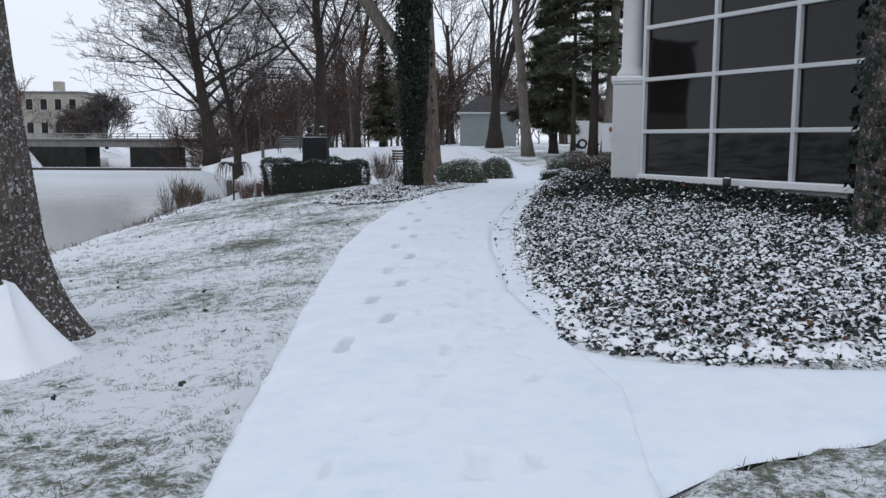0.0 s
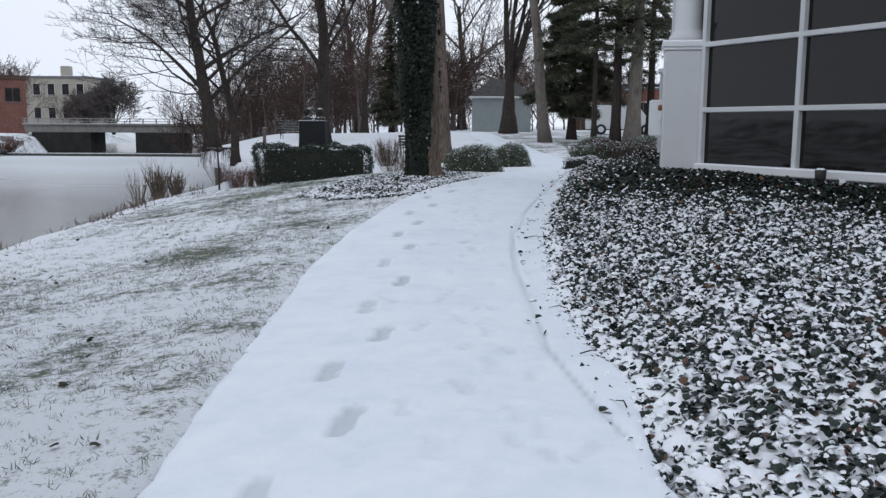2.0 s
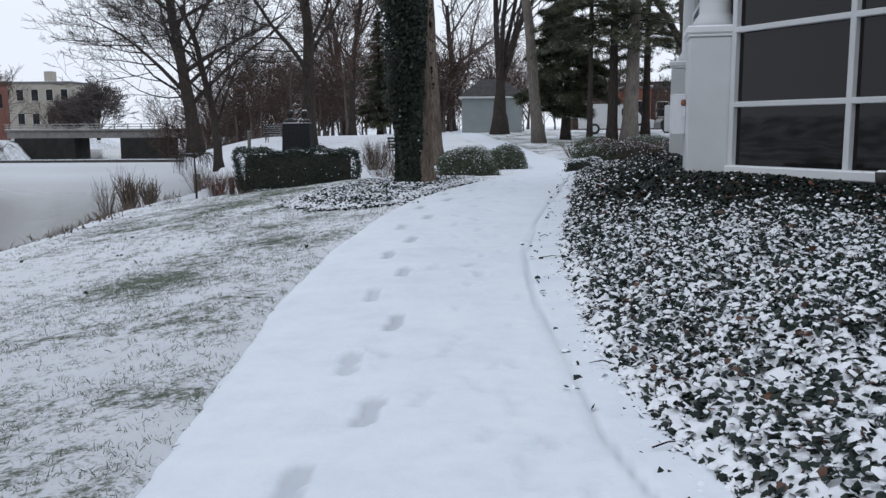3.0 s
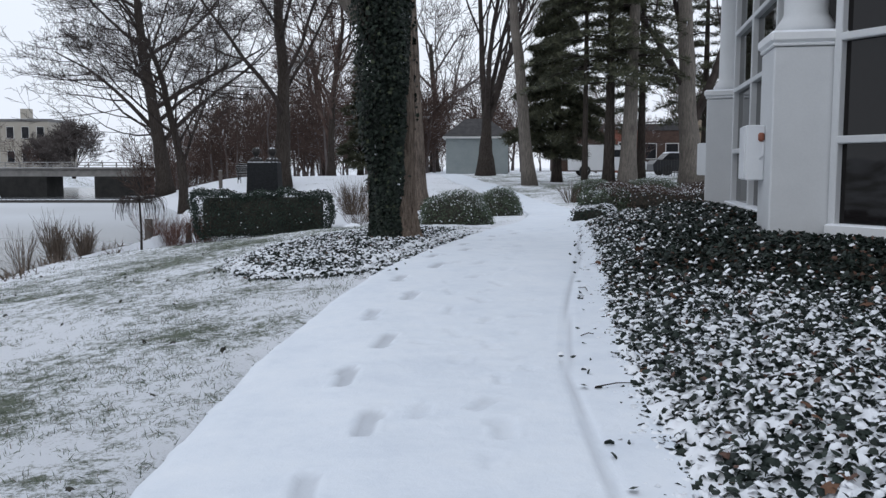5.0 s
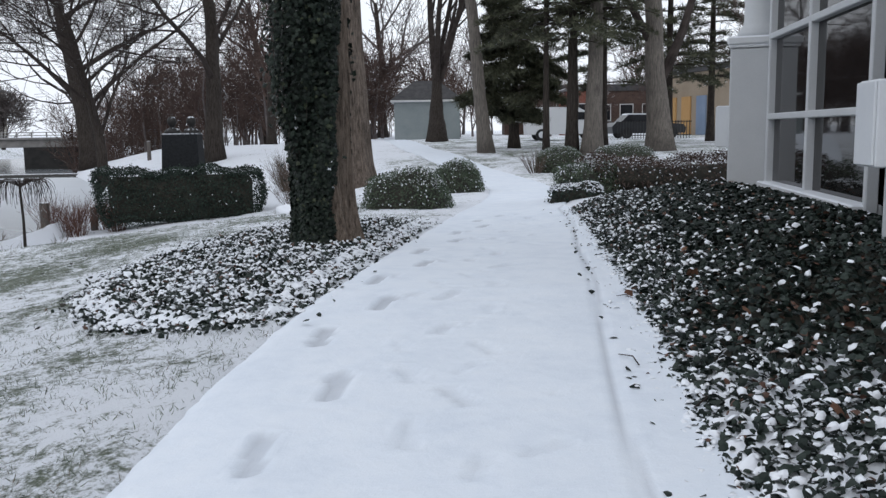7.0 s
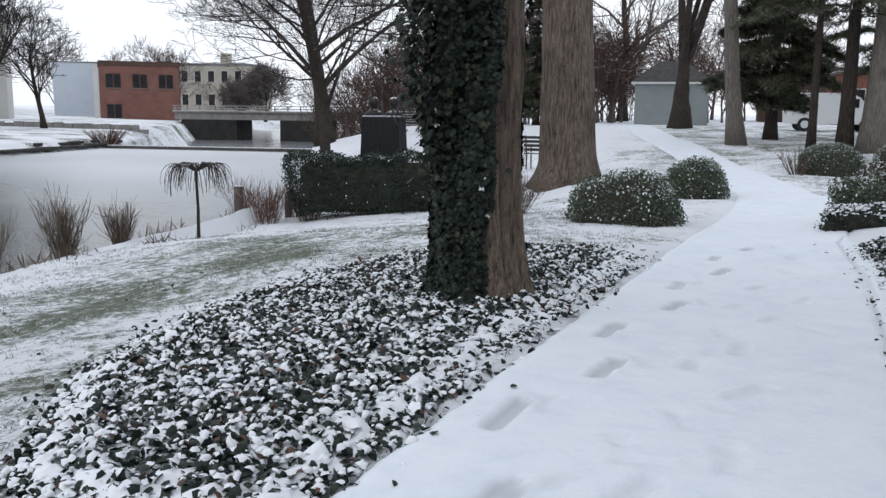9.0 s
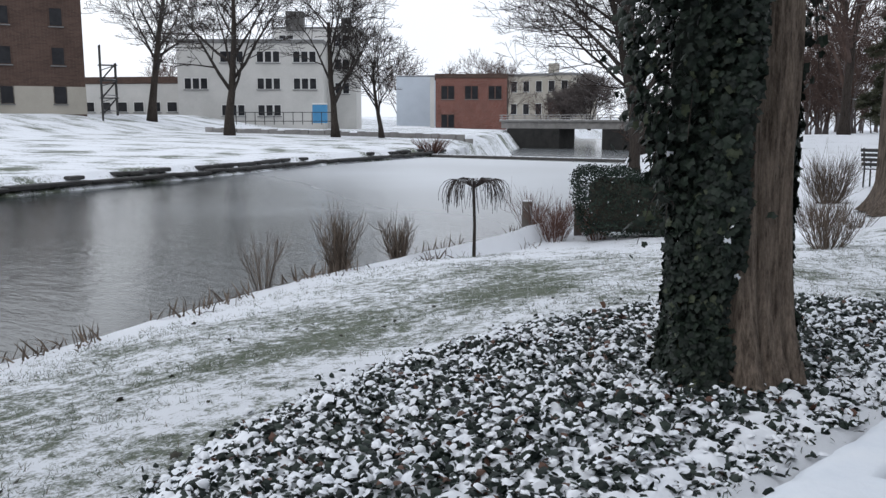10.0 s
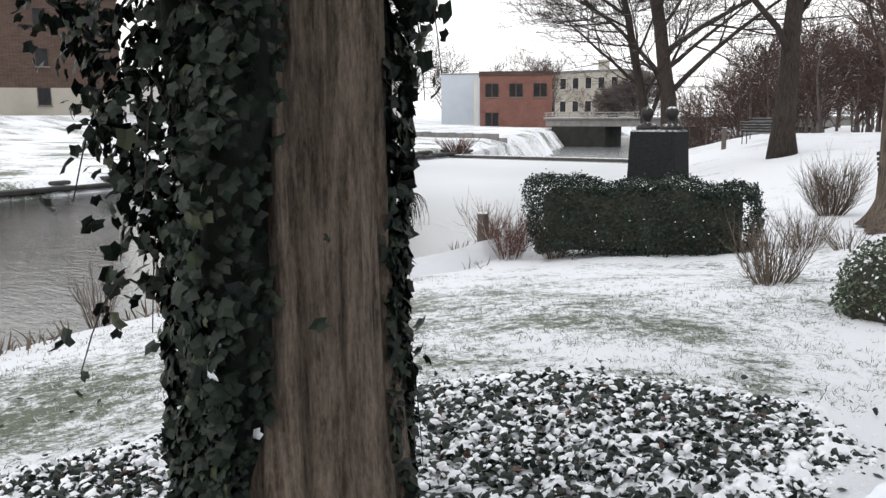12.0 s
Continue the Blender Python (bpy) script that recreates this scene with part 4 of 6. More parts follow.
tf = [(j * 96 + i, j * 96 + (i + 1) % 96, (j + 1) * 96 + (i + 1) % 96, (j + 1) * 96 + i) for j in range(119) for i in range(96)]
M_BARK_NEAR = bark_mat("shaggy_brown_bark", (0.075, 0.057, 0.045), (0.34, 0.27, 0.215), 1.6)
part(Mesh().put(tv, tf), "trunk", M_BARK_NEAR, ivy_tree, True)
_, crown = grow((IVY_TREE[0] - 0.12, IVY_TREE[1] + 0.09, 8.8), 7, 0.20, 71, fork=0.05, spread=0.7, levels=4)
part(crown, "crown", M_TWIG, ivy_tree)
bx, by = IVY_TREE
part(Mesh().tube([(bx - 0.05, by + 0.05, 2.5), (bx - 0.42, by + 0.12, 3.15), (bx - 1.0, by + 0.22, 3.95), (bx - 1.7, by + 0.3, 5.0), (bx - 2.3, by + 0.5, 6.6), (bx - 2.7, by + 0.6, 8.4), (bx - 2.85, by + 0.7, 10.2)], [0.17, 0.15, 0.135, 0.12, 0.09, 0.055, 0.018], 14, True, 0.03), "limb", M_BARK_GREY, ivy_tree, True)


def ivy_side(az, z):
    """How thick the ivy is at an azimuth (radians) and height: bare towards the path, all round higher up."""
    a = (np.degrees(az) + 17 + 180) % 360 - 180 - 17
    lo = -72 + 24 * np.clip(z - 0.4, 0, 9) + 5 * np.sin(z * 3.1) + 3 * np.sin(z * 9)
    hi = 11 + 16 * np.clip(z - 0.4, 0, 1.7) + 4 * np.sin(z * 4.3)
    return smooth01(0, 0.28, np.radians(np.maximum(lo - a, a - hi)))


def river_flat(az):
    """The growth lies closer to the trunk on the side away from the path."""
    return 1 - 0.62 * np.clip(np.cos(az - radians(168)), 0, 1) ** 4


# inner skin under the leaves; its dark colour stands for shade between them
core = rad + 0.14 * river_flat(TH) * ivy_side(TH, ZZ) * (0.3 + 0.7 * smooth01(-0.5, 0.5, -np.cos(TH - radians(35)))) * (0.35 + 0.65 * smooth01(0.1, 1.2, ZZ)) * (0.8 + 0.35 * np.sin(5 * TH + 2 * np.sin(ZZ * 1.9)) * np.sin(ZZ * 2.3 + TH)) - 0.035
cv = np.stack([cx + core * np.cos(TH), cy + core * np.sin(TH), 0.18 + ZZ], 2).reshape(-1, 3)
part(Mesh().put(cv, tf), "ivy_shade_core", M_IVYCORE, ivy_tree, True)
n = 44000
az, z = rs.rand(n) * 6.283, 8.8 * rs.rand(n) ** 1.15
t_ = ivy_side(az, z)
keep = rs.rand(n) < np.clip(t_ * 4, 0, 1) * (0.35 + 0.65 * t_ ** 0.5) + 0.002
az, z, t_ = az[keep], z[keep], t_[keep]
n = len(az)
lump = 0.5 + 0.5 * np.sin(az * 5 + 2 * np.sin(z * 1.9)) * np.sin(z * 2.3 + az)
river_side = np.clip(np.cos(az - radians(-150)), 0, 1)
r = 0.25 + 0.10 * np.exp(-z / 0.3) - 0.006 * z + t_ * (0.35 + 0.65 * smooth01(-0.5, 0.5, -np.cos(az - radians(35)))) * river_flat(az) * (0.03 + 0.15 * lump * (0.4 + 0.6 * smooth01(0, 1, z)) + 0.10 * np.exp(-(((np.degrees(az) + 130 + 180) % 360 - 180) / 24) ** 2) * smooth01(0.9, 1.8, z) + (0.05 + 0.16 * rs.rand(n) ** 3) * (0.3 + river_side) * smooth01(0.5, 2.0, z))
pos = np.stack([IVY_TREE[0] - 0.014 * z + r * np.cos(az), IVY_TREE[1] + 0.01 * z + r * np.sin(az), 0.2 + z], 1)
nor = np.stack([np.cos(az), np.sin(az), 0.35 + 0 * az], 1)
rot = facing(nor, rs, 0.55)
part(Mesh().scatter(LEAF_V, LEAF_F, pos, rot, 0.022 + 0.032 * rs.rand(n)), "ivy", M_IVY_TREE, ivy_tree)
# trailing sprays of ivy
sp, sl = Mesh(), Mesh()
for k in range(38):
    a = radians(75) + rs.rand() * radians(205)
    if k < 12:
        a = radians(50) + rs.randn() * 0.12
    if k > 20:
        a = radians(-122) + rs.randn() * 0.25
    elif k >= 12:
        a = radians(75) + rs.rand() * radians(70)
    z0 = 0.8 + rs.rand() * 3.4
    r0 = (0.27 if k < 12 else 0.34) + 0.06 * rs.rand()
    L = (0.14 + 0.18 * rs.rand()) if k < 12 else 0.14 + 0.20 * rs.rand()
    out = 0.04 + (0.20 if k > 20 else 0.04 if k < 12 else 0.09) * rs.rand()
    q = np.array([IVY_TREE[0] + r0 * math.cos(a), IVY_TREE[1] + r0 * math.sin(a), z0])
    pts = [q + np.array([math.cos(a) * out * s, math.sin(a) * out * s, 0.10 * math.sin(3.14 * s) - L * s * s]) for s in np.linspace(0, 1, 7)]
    sp.tube(pts, np.linspace(0.004, 0.0018, 7), 4)
    m_ = 11 if k < 12 else 26
    ps = np.array([pts[i % 7] for i in range(m_)]) + rs.randn(m_, 3) * (0.028 if k < 12 else 0.042)
    sl.scatter(LEAF_V, LEAF_F, ps, facing(np.tile([math.cos(a), math.sin(a), 0.2], (m_, 1)), rs, 0.9), 0.027 + 0.032 * rs.rand(m_))
part(sp, "ivy_vine", M_TWIG, ivy_tree)
part(sl, "ivy_trail", M_IVY_TREE, ivy_tree)["kind"] = "stuff"


def stout_trunk(label, base, r, h, flare, bark, seed, lean=(0, 0), limbs=True, ivy=0):
    """A tall heavy trunk that is seen close, fluted and flared, with its crown."""
    rs = np.random.RandomState(seed)
    z0 = float(land(*base))
    t = thing("tree", label, "tree", at=(*base, z0))
    zz = np.concatenate([np.linspace(0, 2, 26), np.linspace(2.2, h, 30)])
    th = np.linspace(0, 2 * math.pi, 56, endpoint=False)
    TH, ZZ = np.meshgrid(th, zz)
    rr = r * (1 - 0.035 * ZZ) * (1 + 0.04 * np.sin(9 * TH + np.sin(ZZ * 1.3) * 2) + 0.035 * np.abs(np.sin(11 * TH + 1.5 * np.sin(ZZ * 1.1))) + 0.02 * np.sin(4 * TH + seed))
    rr = rr + flare * np.exp(-ZZ / 0.33) * (0.75 + 0.45 * np.sin(5 * TH + seed))
    X = base[0] + lean[0] * ZZ + rr * np.cos(TH)
    Y = base[1] + lean[1] * ZZ + rr * np.sin(TH)
    v = np.stack([X, Y, z0 - 0.12 + ZZ], 2).reshape(-1, 3)
    n = len(zz)
    part(Mesh().put(v, [(j * 56 + i, j * 56 + (i + 1) % 56, (j + 1) * 56 + (i + 1) % 56, (j + 1) * 56 + i) for j in range(n - 1) for i in range(56)]), "trunk", bark, t, True)
    if limbs:
        top = (base[0] + lean[0] * h, base[1] + lean[1] * h, z0 + h - 0.3)
        _, cr = grow(top, h * 0.8, r * 0.55, seed + 1, fork=0.05, levels=4, spread=0.7)
        part(cr, "crown", M_TWIG, t)
    if ivy:
        az, z = rs.rand(ivy) * 6.283, h * rs.rand(ivy)
        rad_ = r * (1 - 0.035 * z) + 0.04 + 0.06 * rs.rand(ivy)
        pos = np.stack([base[0] + lean[0] * z + rad_ * np.cos(az), base[1] + lean[1] * z + rad_ * np.sin(az), z0 + z], 1)
        part(Mesh().scatter(LEAF_V, LEAF_F, pos, facing(np.stack([np.cos(az), np.sin(az), 0.3 + 0 * az], 1), rs, 0.5), 0.045 + 0.04 * rs.rand(ivy)), "ivy", M_IVY_TREE, t)
    return t


stout_trunk("broad furrowed tree trunk behind clipped bushes", (-1.90, 31.4), 0.58, 10, 0.36, M_BARK, 6, (-0.03, 0.0))
t = stout_trunk("leaning tree trunk with snow blown onto its foot", (-3.22, 6.3), 0.30, 7, 0.46, M_BARK_SNOW, 8, (-0.10, 0.0))
stout_trunk("ivy-clad tree trunk standing in the ivy bed", (4.14, 8.55), 0.20, 8, 0.10, M_BARK_SNOW, 9, (0.01, 0.0), True, 2200)
# drift against the foot of the leaning trunk
rs = np.random.RandomState(2)
a = np.linspace(0, 2 * math.pi, 40, endpoint=False)
drift = []
for q in np.linspace(0, 1, 14):
    R = 0.06 + 0.58 * q
    drift += [(-2.92 + R * 1.0 * math.cos(v) + 0.04 * math.sin(5 * v), 5.62 + R * math.sin(v), float(land(-3.1, 6.0)) - 0.06 + 0.58 * (1 - q) ** 1.5 * (0.75 + 0.25 * math.cos(v + 0.5)) + 0.07 * (1 - q)) for v in a]
tagged(Mesh().put(drift, [(j * 40 + i, j * 40 + (i + 1) % 40, (j + 1) * 40 + (i + 1) % 40, (j + 1) * 40 + i) for j in range(13) for i in range(40)]).make("snow_drift", M_SNOW, smooth=True), "smooth snow drift banked against a tree foot", "snow", kind="stuff")


# ---- clipped evergreens and shrubs ----
def leafy(name, label, category, surface, count, size, core, leaf, seed, group="", snow=0.25, snow_size=1.2):
    """A clipped shrub: a dark core mesh, leaves over its surface, and snow that lies on its top. surface(rs, n) gives points and normals."""
    rs = np.random.RandomState(seed)
    p, nrm = surface(rs, count)
    base = (float(p[:, 0].mean()), float(p[:, 1].mean()), float(p[:, 2].min()))
    t = thing(name, label, category, group, at=base)
    part(core, "core", M_SOIL, t, True)
    jit = rs.randn(count, 1) * 0.9
    q = p + nrm * (size * jit)
    part(Mesh().scatter(SMALL_V, SMALL_F, q, facing(nrm, rs, 1.1), size * (0.7 + 0.8 * rs.rand(count))), "foliage", leaf, t)
    top = (nrm[:, 2] > 0.62) & (rs.rand(count) < snow)
    m = int(top.sum())
    if m:
        part(Mesh().scatter(CAP_V, CAP_F, p[top] + nrm[top] * size * 0.7, turns(m, 0.3, rs), size * snow_size * (0.5 + 0.8 * rs.rand(m))), "snow_cover", M_SNOW, t, True)["kind"] = "stuff"
    return t


def dome(c, r, lump=0.06, seed=0):
    """Surface and core of a rounded shrub about c (its foot) with radii r."""
    c, r = np.array(c, float), np.array(r, float)

    def radius(d):
        return 1 + lump * (np.sin(4 * d[:, 0] + seed) * np.sin(5 * d[:, 1] + 2) + np.sin(6 * d[:, 2] + 3 * d[:, 0]))

    def shape(d):
        q = d * radius(d)[:, None]
        flat = np.sign(q) * np.abs(q) ** np.array([0.9, 0.9, 0.85])
        return c + flat * r

    def surface(rs, n):
        d = rs.randn(n * 2, 3)
        d /= np.linalg.norm(d, axis=1)[:, None]
        d = d[d[:, 2] > -0.12][:n]
        while len(d) < n:
            d = np.concatenate([d, d])[:n]
        nn = d / r
        nn /= np.linalg.norm(nn, axis=1)[:, None]
        return shape(d), nn
    k, j = 20, 10
    v = []
    for a in np.linspace(-0.15, math.pi / 2, j):
        for b in np.arange(k) * 2 * math.pi / k:
            v.append((math.cos(a) * math.cos(b), math.cos(a) * math.sin(b), math.sin(a)))
    v = np.array(v)
    core = Mesh().put(c + (shape(v) - c) * 0.93, [(a * k + b, a * k + (b + 1) % k, (a + 1) * k + (b + 1) % k, (a + 1) * k + b) for a in range(j - 1) for b in range(k)])
    return surface, core


def block(c, size, turn, round_=0.14, gaps=0.04):
    """Surface and core of a clipped hedge: a box with softened edges. c: middle of its foot."""
    c, h = np.array(c, float), np.array(size, float) / 2
    a = radians(turn)
    R = np.array([[math.cos(a), -math.sin(a), 0], [math.sin(a), math.cos(a), 0], [0, 0, 1]])

    def soften(q):
        inner = np.clip(q, -(h - round_), h - round_)
        d = q - inner
        L = np.linalg.norm(d, axis=1)[:, None] + 1e-9
        return inner + d / L * np.minimum(L, round_), d / L

    def surface(rs, n):
        areas = np.array([h[1] * h[2], h[0] * h[2], h[0] * h[1]])
        ax = rs.choice(3, n, p=areas / areas.sum())
        sg = np.where(rs.rand(n) < 0.5, -1.0, 1.0)
        sg[ax == 2] = 1.0
        q = (rs.rand(n, 3) * 2 - 1) * h
        q[np.arange(n), ax] = sg * h[ax]
        q, d = soften(q)
        wav = 0.05 * np.sin(q[:, 0] * 3.3) + 0.04 * np.sin(q[:, 0] * 8 + q[:, 2] * 5)
        taper = 1 - 0.16 * np.clip(-q[:, 2] / h[2], 0, 1) ** 2
        q = q * np.stack([taper, taper, np.ones(n)], 1) + d * wav[:, None]
        return (q + (0, 0, h[2])) @ R.T + c, d @ R.T
    core = Mesh().box(c + (0, 0, h[2] * 0.98), (2 * h[0] * 0.86, 2 * h[1] * 0.8, 2 * h[2] - 0.2), turn, round_ * 0.7)
    return surface, core


s, c = block((-5.40, 28.95, -0.60), (3.5, 0.95, 1.16), 14)
leafy("hedge", "square-clipped dark green yew hedge with snow on top", "hedge", s, 24000, 0.044, c, M_HEDGE, 21, snow=0.15, snow_size=0.40)
for (x, y), r, sd in (((-0.36, 23.75), (0.74, 0.66, 0.62), 1), ((0.66, 28.3), (0.55, 0.55, 0.66), 2), ((3.75, 33.6), (0.72, 0.6, 0.68), 3), ((5.6, 33.9), (0.95, 0.7, 0.72), 4)):
    s, c = dome((x, y, float(land(x, y))), r, 0.05, sd)
    leafy("bush", "rounded boxwood bush flecked with snow beside the path", "bush", s, 6500, 0.032, c, M_BOXWOOD, 30 + sd, "clipped bushes", 0.26, 0.5)
s, c = block((4.25, 23.95, float(land(4.2, 24)) - 0.05), (3.7, 1.25, 0.60), 9, 0.28)
leafy("hedge", "low bronze-leaved hedge with snow along its top", "hedge", s, 12000, 0.036, c, M_BROWNLEAF, 41, snow=0.20, snow_size=0.5)
s, c = dome((2.55, 23.6, float(land(2.5, 23.6)) - 0.02), (0.55, 0.62, 0.58), 0.08, 5)
leafy("bush", "dark evergreen bush powdered with snow at a hedge end", "bush", s, 5000, 0.034, c, M_BOXWOOD, 42, snow=0.26, snow_size=0.5)
s, c = dome((2.2, 22.6, float(land(2.2, 22.6))), (0.42, 0.34, 0.24), 0.1, 6)
leafy("bush", "low creeping evergreen at the path edge", "bush", s, 1800, 0.034, c, M_HEDGE, 43, snow=0.4)


def stems(name, label, base, n, h, spread, rad, material, seed, twigs=2, category="shrub", group="", up=1.0, sides=4, bend=0.0):
    """A clump of upright bare stems with side twigs."""
    rs = np.random.RandomState(seed)
    z0 = float(land(*base)) if len(base) < 3 else base[2]
    t = thing(name, label, category, group, at=(base[0], base[1], z0))
    m = Mesh()
    for _ in range(n):
        a, q = rs.rand() * 6.283, rs.rand() ** 0.6
        d = np.array([math.cos(a) * spread * q, math.sin(a) * spread * q, up])
        p0 = np.array([base[0] + 0.35 * spread * q * math.cos(a) * h, base[1] + 0.35 * spread * q * math.sin(a) * h, z0 - 0.05])
        L = h * (0.6 + 0.45 * rs.rand())
        pts = [p0 + d * (L * s ** (1 - bend), L * s ** (1 - bend), L * s) + np.array([rs.randn(), rs.randn(), 0]) * 0.025 * s * h for s in np.linspace(0, 1, 5)]
        m.tube(pts, np.linspace(rad, rad * 0.45, 5), sides)
        for k in range(twigs):
            i = rs.randint(1, 4)
            e = d + rs.randn(3) * 0.5
            m.tube([pts[i], pts[i] + e * L * 0.15, pts[i] + e * L * 0.28 + (0, 0, 0.04)], [rad * 0.6, rad * 0.5, rad * 0.3], 3)
    part(m, "stem_clump", material, t)
    return t


G = "cut-back shrubs on the bank"
stems("shrub", "clump of upright dry brown stems at the water edge", (-7.80, 22.65), 90, 0.84, 0.34, 0.007, M_REED, 51, 3, group=G)
stems("shrub", "clump of upright dry brown stems at the water edge", (-7.92, 24.1), 75, 0.70, 0.36, 0.007, M_REED, 52, 3, group=G)
stems("shrub", "thin spray of bare stems at the water edge", (-7.58, 21.05), 30, 0.72, 0.36, 0.005, M_REED, 53, 3, group=G)
for i in range(7):
    bx, by = -8.35 + 0.27 * i + 0.1 * math.sin(i * 2.1), 28.9 + 0.5 * math.sin(i * 1.7)
    stems("shrub", "bare russet-stemmed shrub between post and hedge", (bx, by), 44, 0.74, 0.6, 0.005, M_REDSTEM, 60 + i, 5, group="russet shrubs")
stems("shrub", "rounded leafless twiggy shrub in the snow", (-3.66, 33.0), 130, 0.98, 0.52, 0.005, M_REED, 71, 6, bend=0.45)
stems("shrub", "straggly leafless shrub with pale stems", (-3.02, 29.4), 46, 0.60, 0.72, 0.004, M_REED, 72, 6, bend=0.4)
stems("shrub", "small leafless shrub dusted with snow", (-2.35, 29.0), 30, 0.34, 1.0, 0.005, M_REED, 73, 3)
stems("shrub", "leafless shrub beside the broad trunk", (-2.0, 24.9), 60, 0.62, 0.6, 0.005, M_REED, 74, 5, bend=0.4)
stems("shrub", "leafless shrub beside the far path", (3.0, 33.2), 40, 0.6, 0.7, 0.007, M_REED, 75, 3)
rs = np.random.RandomState(77)
tuft = Mesh()
n = 1000
yb = 10 + rs.rand(n) * 18
pos = np.stack([interp(yb, BANK) + 0.02 + rs.randn(n) * 0.22, yb, 0 * yb], 1)
pos[:, 2] = land(pos[:, 0], pos[:, 1])
ok = fbm(pos[:, 0] * 0, yb, 0.8, 5) > -0.05
tagged(tuft.scatter(BLADE_V, BLADE_F, pos[ok], turns(int(ok.sum()), 0.5, rs), 0.10 + 0.16 * rs.rand(int(ok.sum()))).make("bank_grass", M_REED), "dry brown weeds along the river edge", "weeds", kind="stuff")

# weeping standard on the lawn's edge
ux, uy, uz = -7.07, 24.92, float(land(-7.07, 24.92))
weep = thing("weeping_tree", "little weeping tree with an umbrella of bare hanging twigs", "tree", at=(ux, uy, uz))
part(Mesh().tube([(ux, uy, uz - 0.05), (ux + 0.01, uy, uz + 0.5), (ux - 0.01, uy, uz + 1.1)], [0.03, 0.024, 0.022], 8), "trunk", M_BARK_DARK, weep, True)
rs = np.random.RandomState(14)
m = Mesh()
for k in range(110):
    a = rs.rand() * 6.283
    R, drop = 0.22 + 0.34 * rs.rand() ** 0.7, 0.18 + 0.42 * rs.rand()
    pts = [(ux + R * math.cos(a + 0.2 * s) * math.sin(s * 1.5), uy + R * math.sin(a + 0.2 * s) * math.sin(s * 1.5), uz + 1.08 + 0.17 * math.sin(2.6 * min(s, 1)) - drop * max(0, s - 0.3) ** 1.5) for s in np.linspace(0, 1.15, 8)]
    m.tube(pts, np.linspace(0.006, 0.003, 8), 4)
part(m, "crown", M_TWIG, weep)

# ---- monument, posts, benches ----
mon = thing("monument", "dark granite monument behind the hedge with two bronze busts", "monument", at=(-5.62, 30.0, -0.3))
m = Mesh()
b, t_, z0, z1 = 0.47, 0.40, -0.6, 1.38
m.put([(-5.62 + sx * w, 30.0 + sy * d, z) for z, w, d in ((z0, b, 0.32), (z1 - 0.03, t_, 0.25), (z1, t_ - 0.02, 0.23)) for sx, sy in ((-1, -1), (1, -1), (1, 1), (-1, 1))], [(3, 2, 1, 0), (8, 9, 10, 11)] + [(4 * r + i, 4 * r + (i + 1) % 4, 4 * r + 4 + (i + 1) % 4, 4 * r + 4 + i) for r in range(2) for i in range(4)])
part(m, "plinth", M_STONE, mon)
part(Mesh().box((-5.62, 29.735, 0.42), (0.2, 0.02, 0.14), 0, 0.005), "plaque", M_BRONZE, mon, label="small dark bronze plaque")
for sx in (-0.22, 0.22):
    st = Mesh().lathe((-5.62 + sx, 30.0, 1.38), [(0.18, 0), (0.185, 0.04), (0.14, 0.09), (0.06, 0.12), (0.055, 0.16), (0.09, 0.20), (0.108, 0.265), (0.10, 0.325), (0.06, 0.37), (0.01, 0.385)], 18)
    tagged(st.make("statue", M_BRONZE, smooth=True), "dark bronze bust with snow on its head, on a granite plinth", "statue", "pair of busts")


def post(base, h, r, label):
    z = float(land(*base))
    p = Mesh().lathe((base[0], base[1], z - 0.1), [(r, 0), (r * 1.03, h * 0.4), (r * 0.97, h + 0.08), (r * 0.8, h + 0.1)], 12)
    return tagged(p.make("post", M_WOOD, smooth=False), label, "post", "bank posts")


post((-8.35, 28.75), 0.62, 0.10, "weathered round wooden post on the river bank")
post((-7.5, 29.3), 0.55, 0.08, "weathered wooden post among russet shrubs")
post((-13.6, 53.2), 0.95, 0.10, "weathered wooden post by the far bank")


def bench(base, turn):
    z = float(land(*base))
    b = thing("bench", "dark slatted park bench with snow on its seat", "bench", "park benches", at=(*base, z))
    a = radians(turn)
    e1, e2 = np.array([math.cos(a), math.sin(a), 0]), np.array([-math.sin(a), math.cos(a), 0])
    o = np.array([*base, z])
    for k in range(4):
        q = o + e2 * (0.05 + 0.11 * k) + (0, 0, 0.43)
        part(Mesh().box(q, (1.5, 0.085, 0.03), turn, 0.006), "slat", M_IRON, b)
    for k in range(4):
        q = o + e2 * (0.46 + 0.03 * k) + (0, 0, 0.54 + 0.11 * k)
        part(Mesh().box(q, (1.5, 0.03, 0.08), turn, 0.006), "back_slat", M_IRON, b)
    for s in (-0.68, 0.68):
        q = o + e1 * s
        part(Mesh().tube([q + e2 * 0.04, q + e2 * 0.06 + (0, 0, 0.42), q + e2 * 0.06 + (0, 0, 0.63), q + e2 * 0.42 + (0, 0, 0.64)], [0.02] * 4, 6), "leg", M_IRON, b)
        part(Mesh().tube([q + e2 * 0.46, q + e2 * 0.44 + (0, 0, 0.42), q + e2 * 0.57 + (0, 0, 0.92)], [0.02] * 3, 6), "leg", M_IRON, b)
    return b


bench((-2.75, 36.2), 170)
bench((-12.4, 55.0), 200)
bench((-11.5, 52.0), 175)
s_, c_ = dome((-3.0, 28.2, float(land(-3.0, 28.2)) - 0.05), (0.28, 0.24, 0.26), 0.15, 9)
tagged(c_.make("boulder", M_SNOW, smooth=True), "small boulder capped with snow", "boulder")

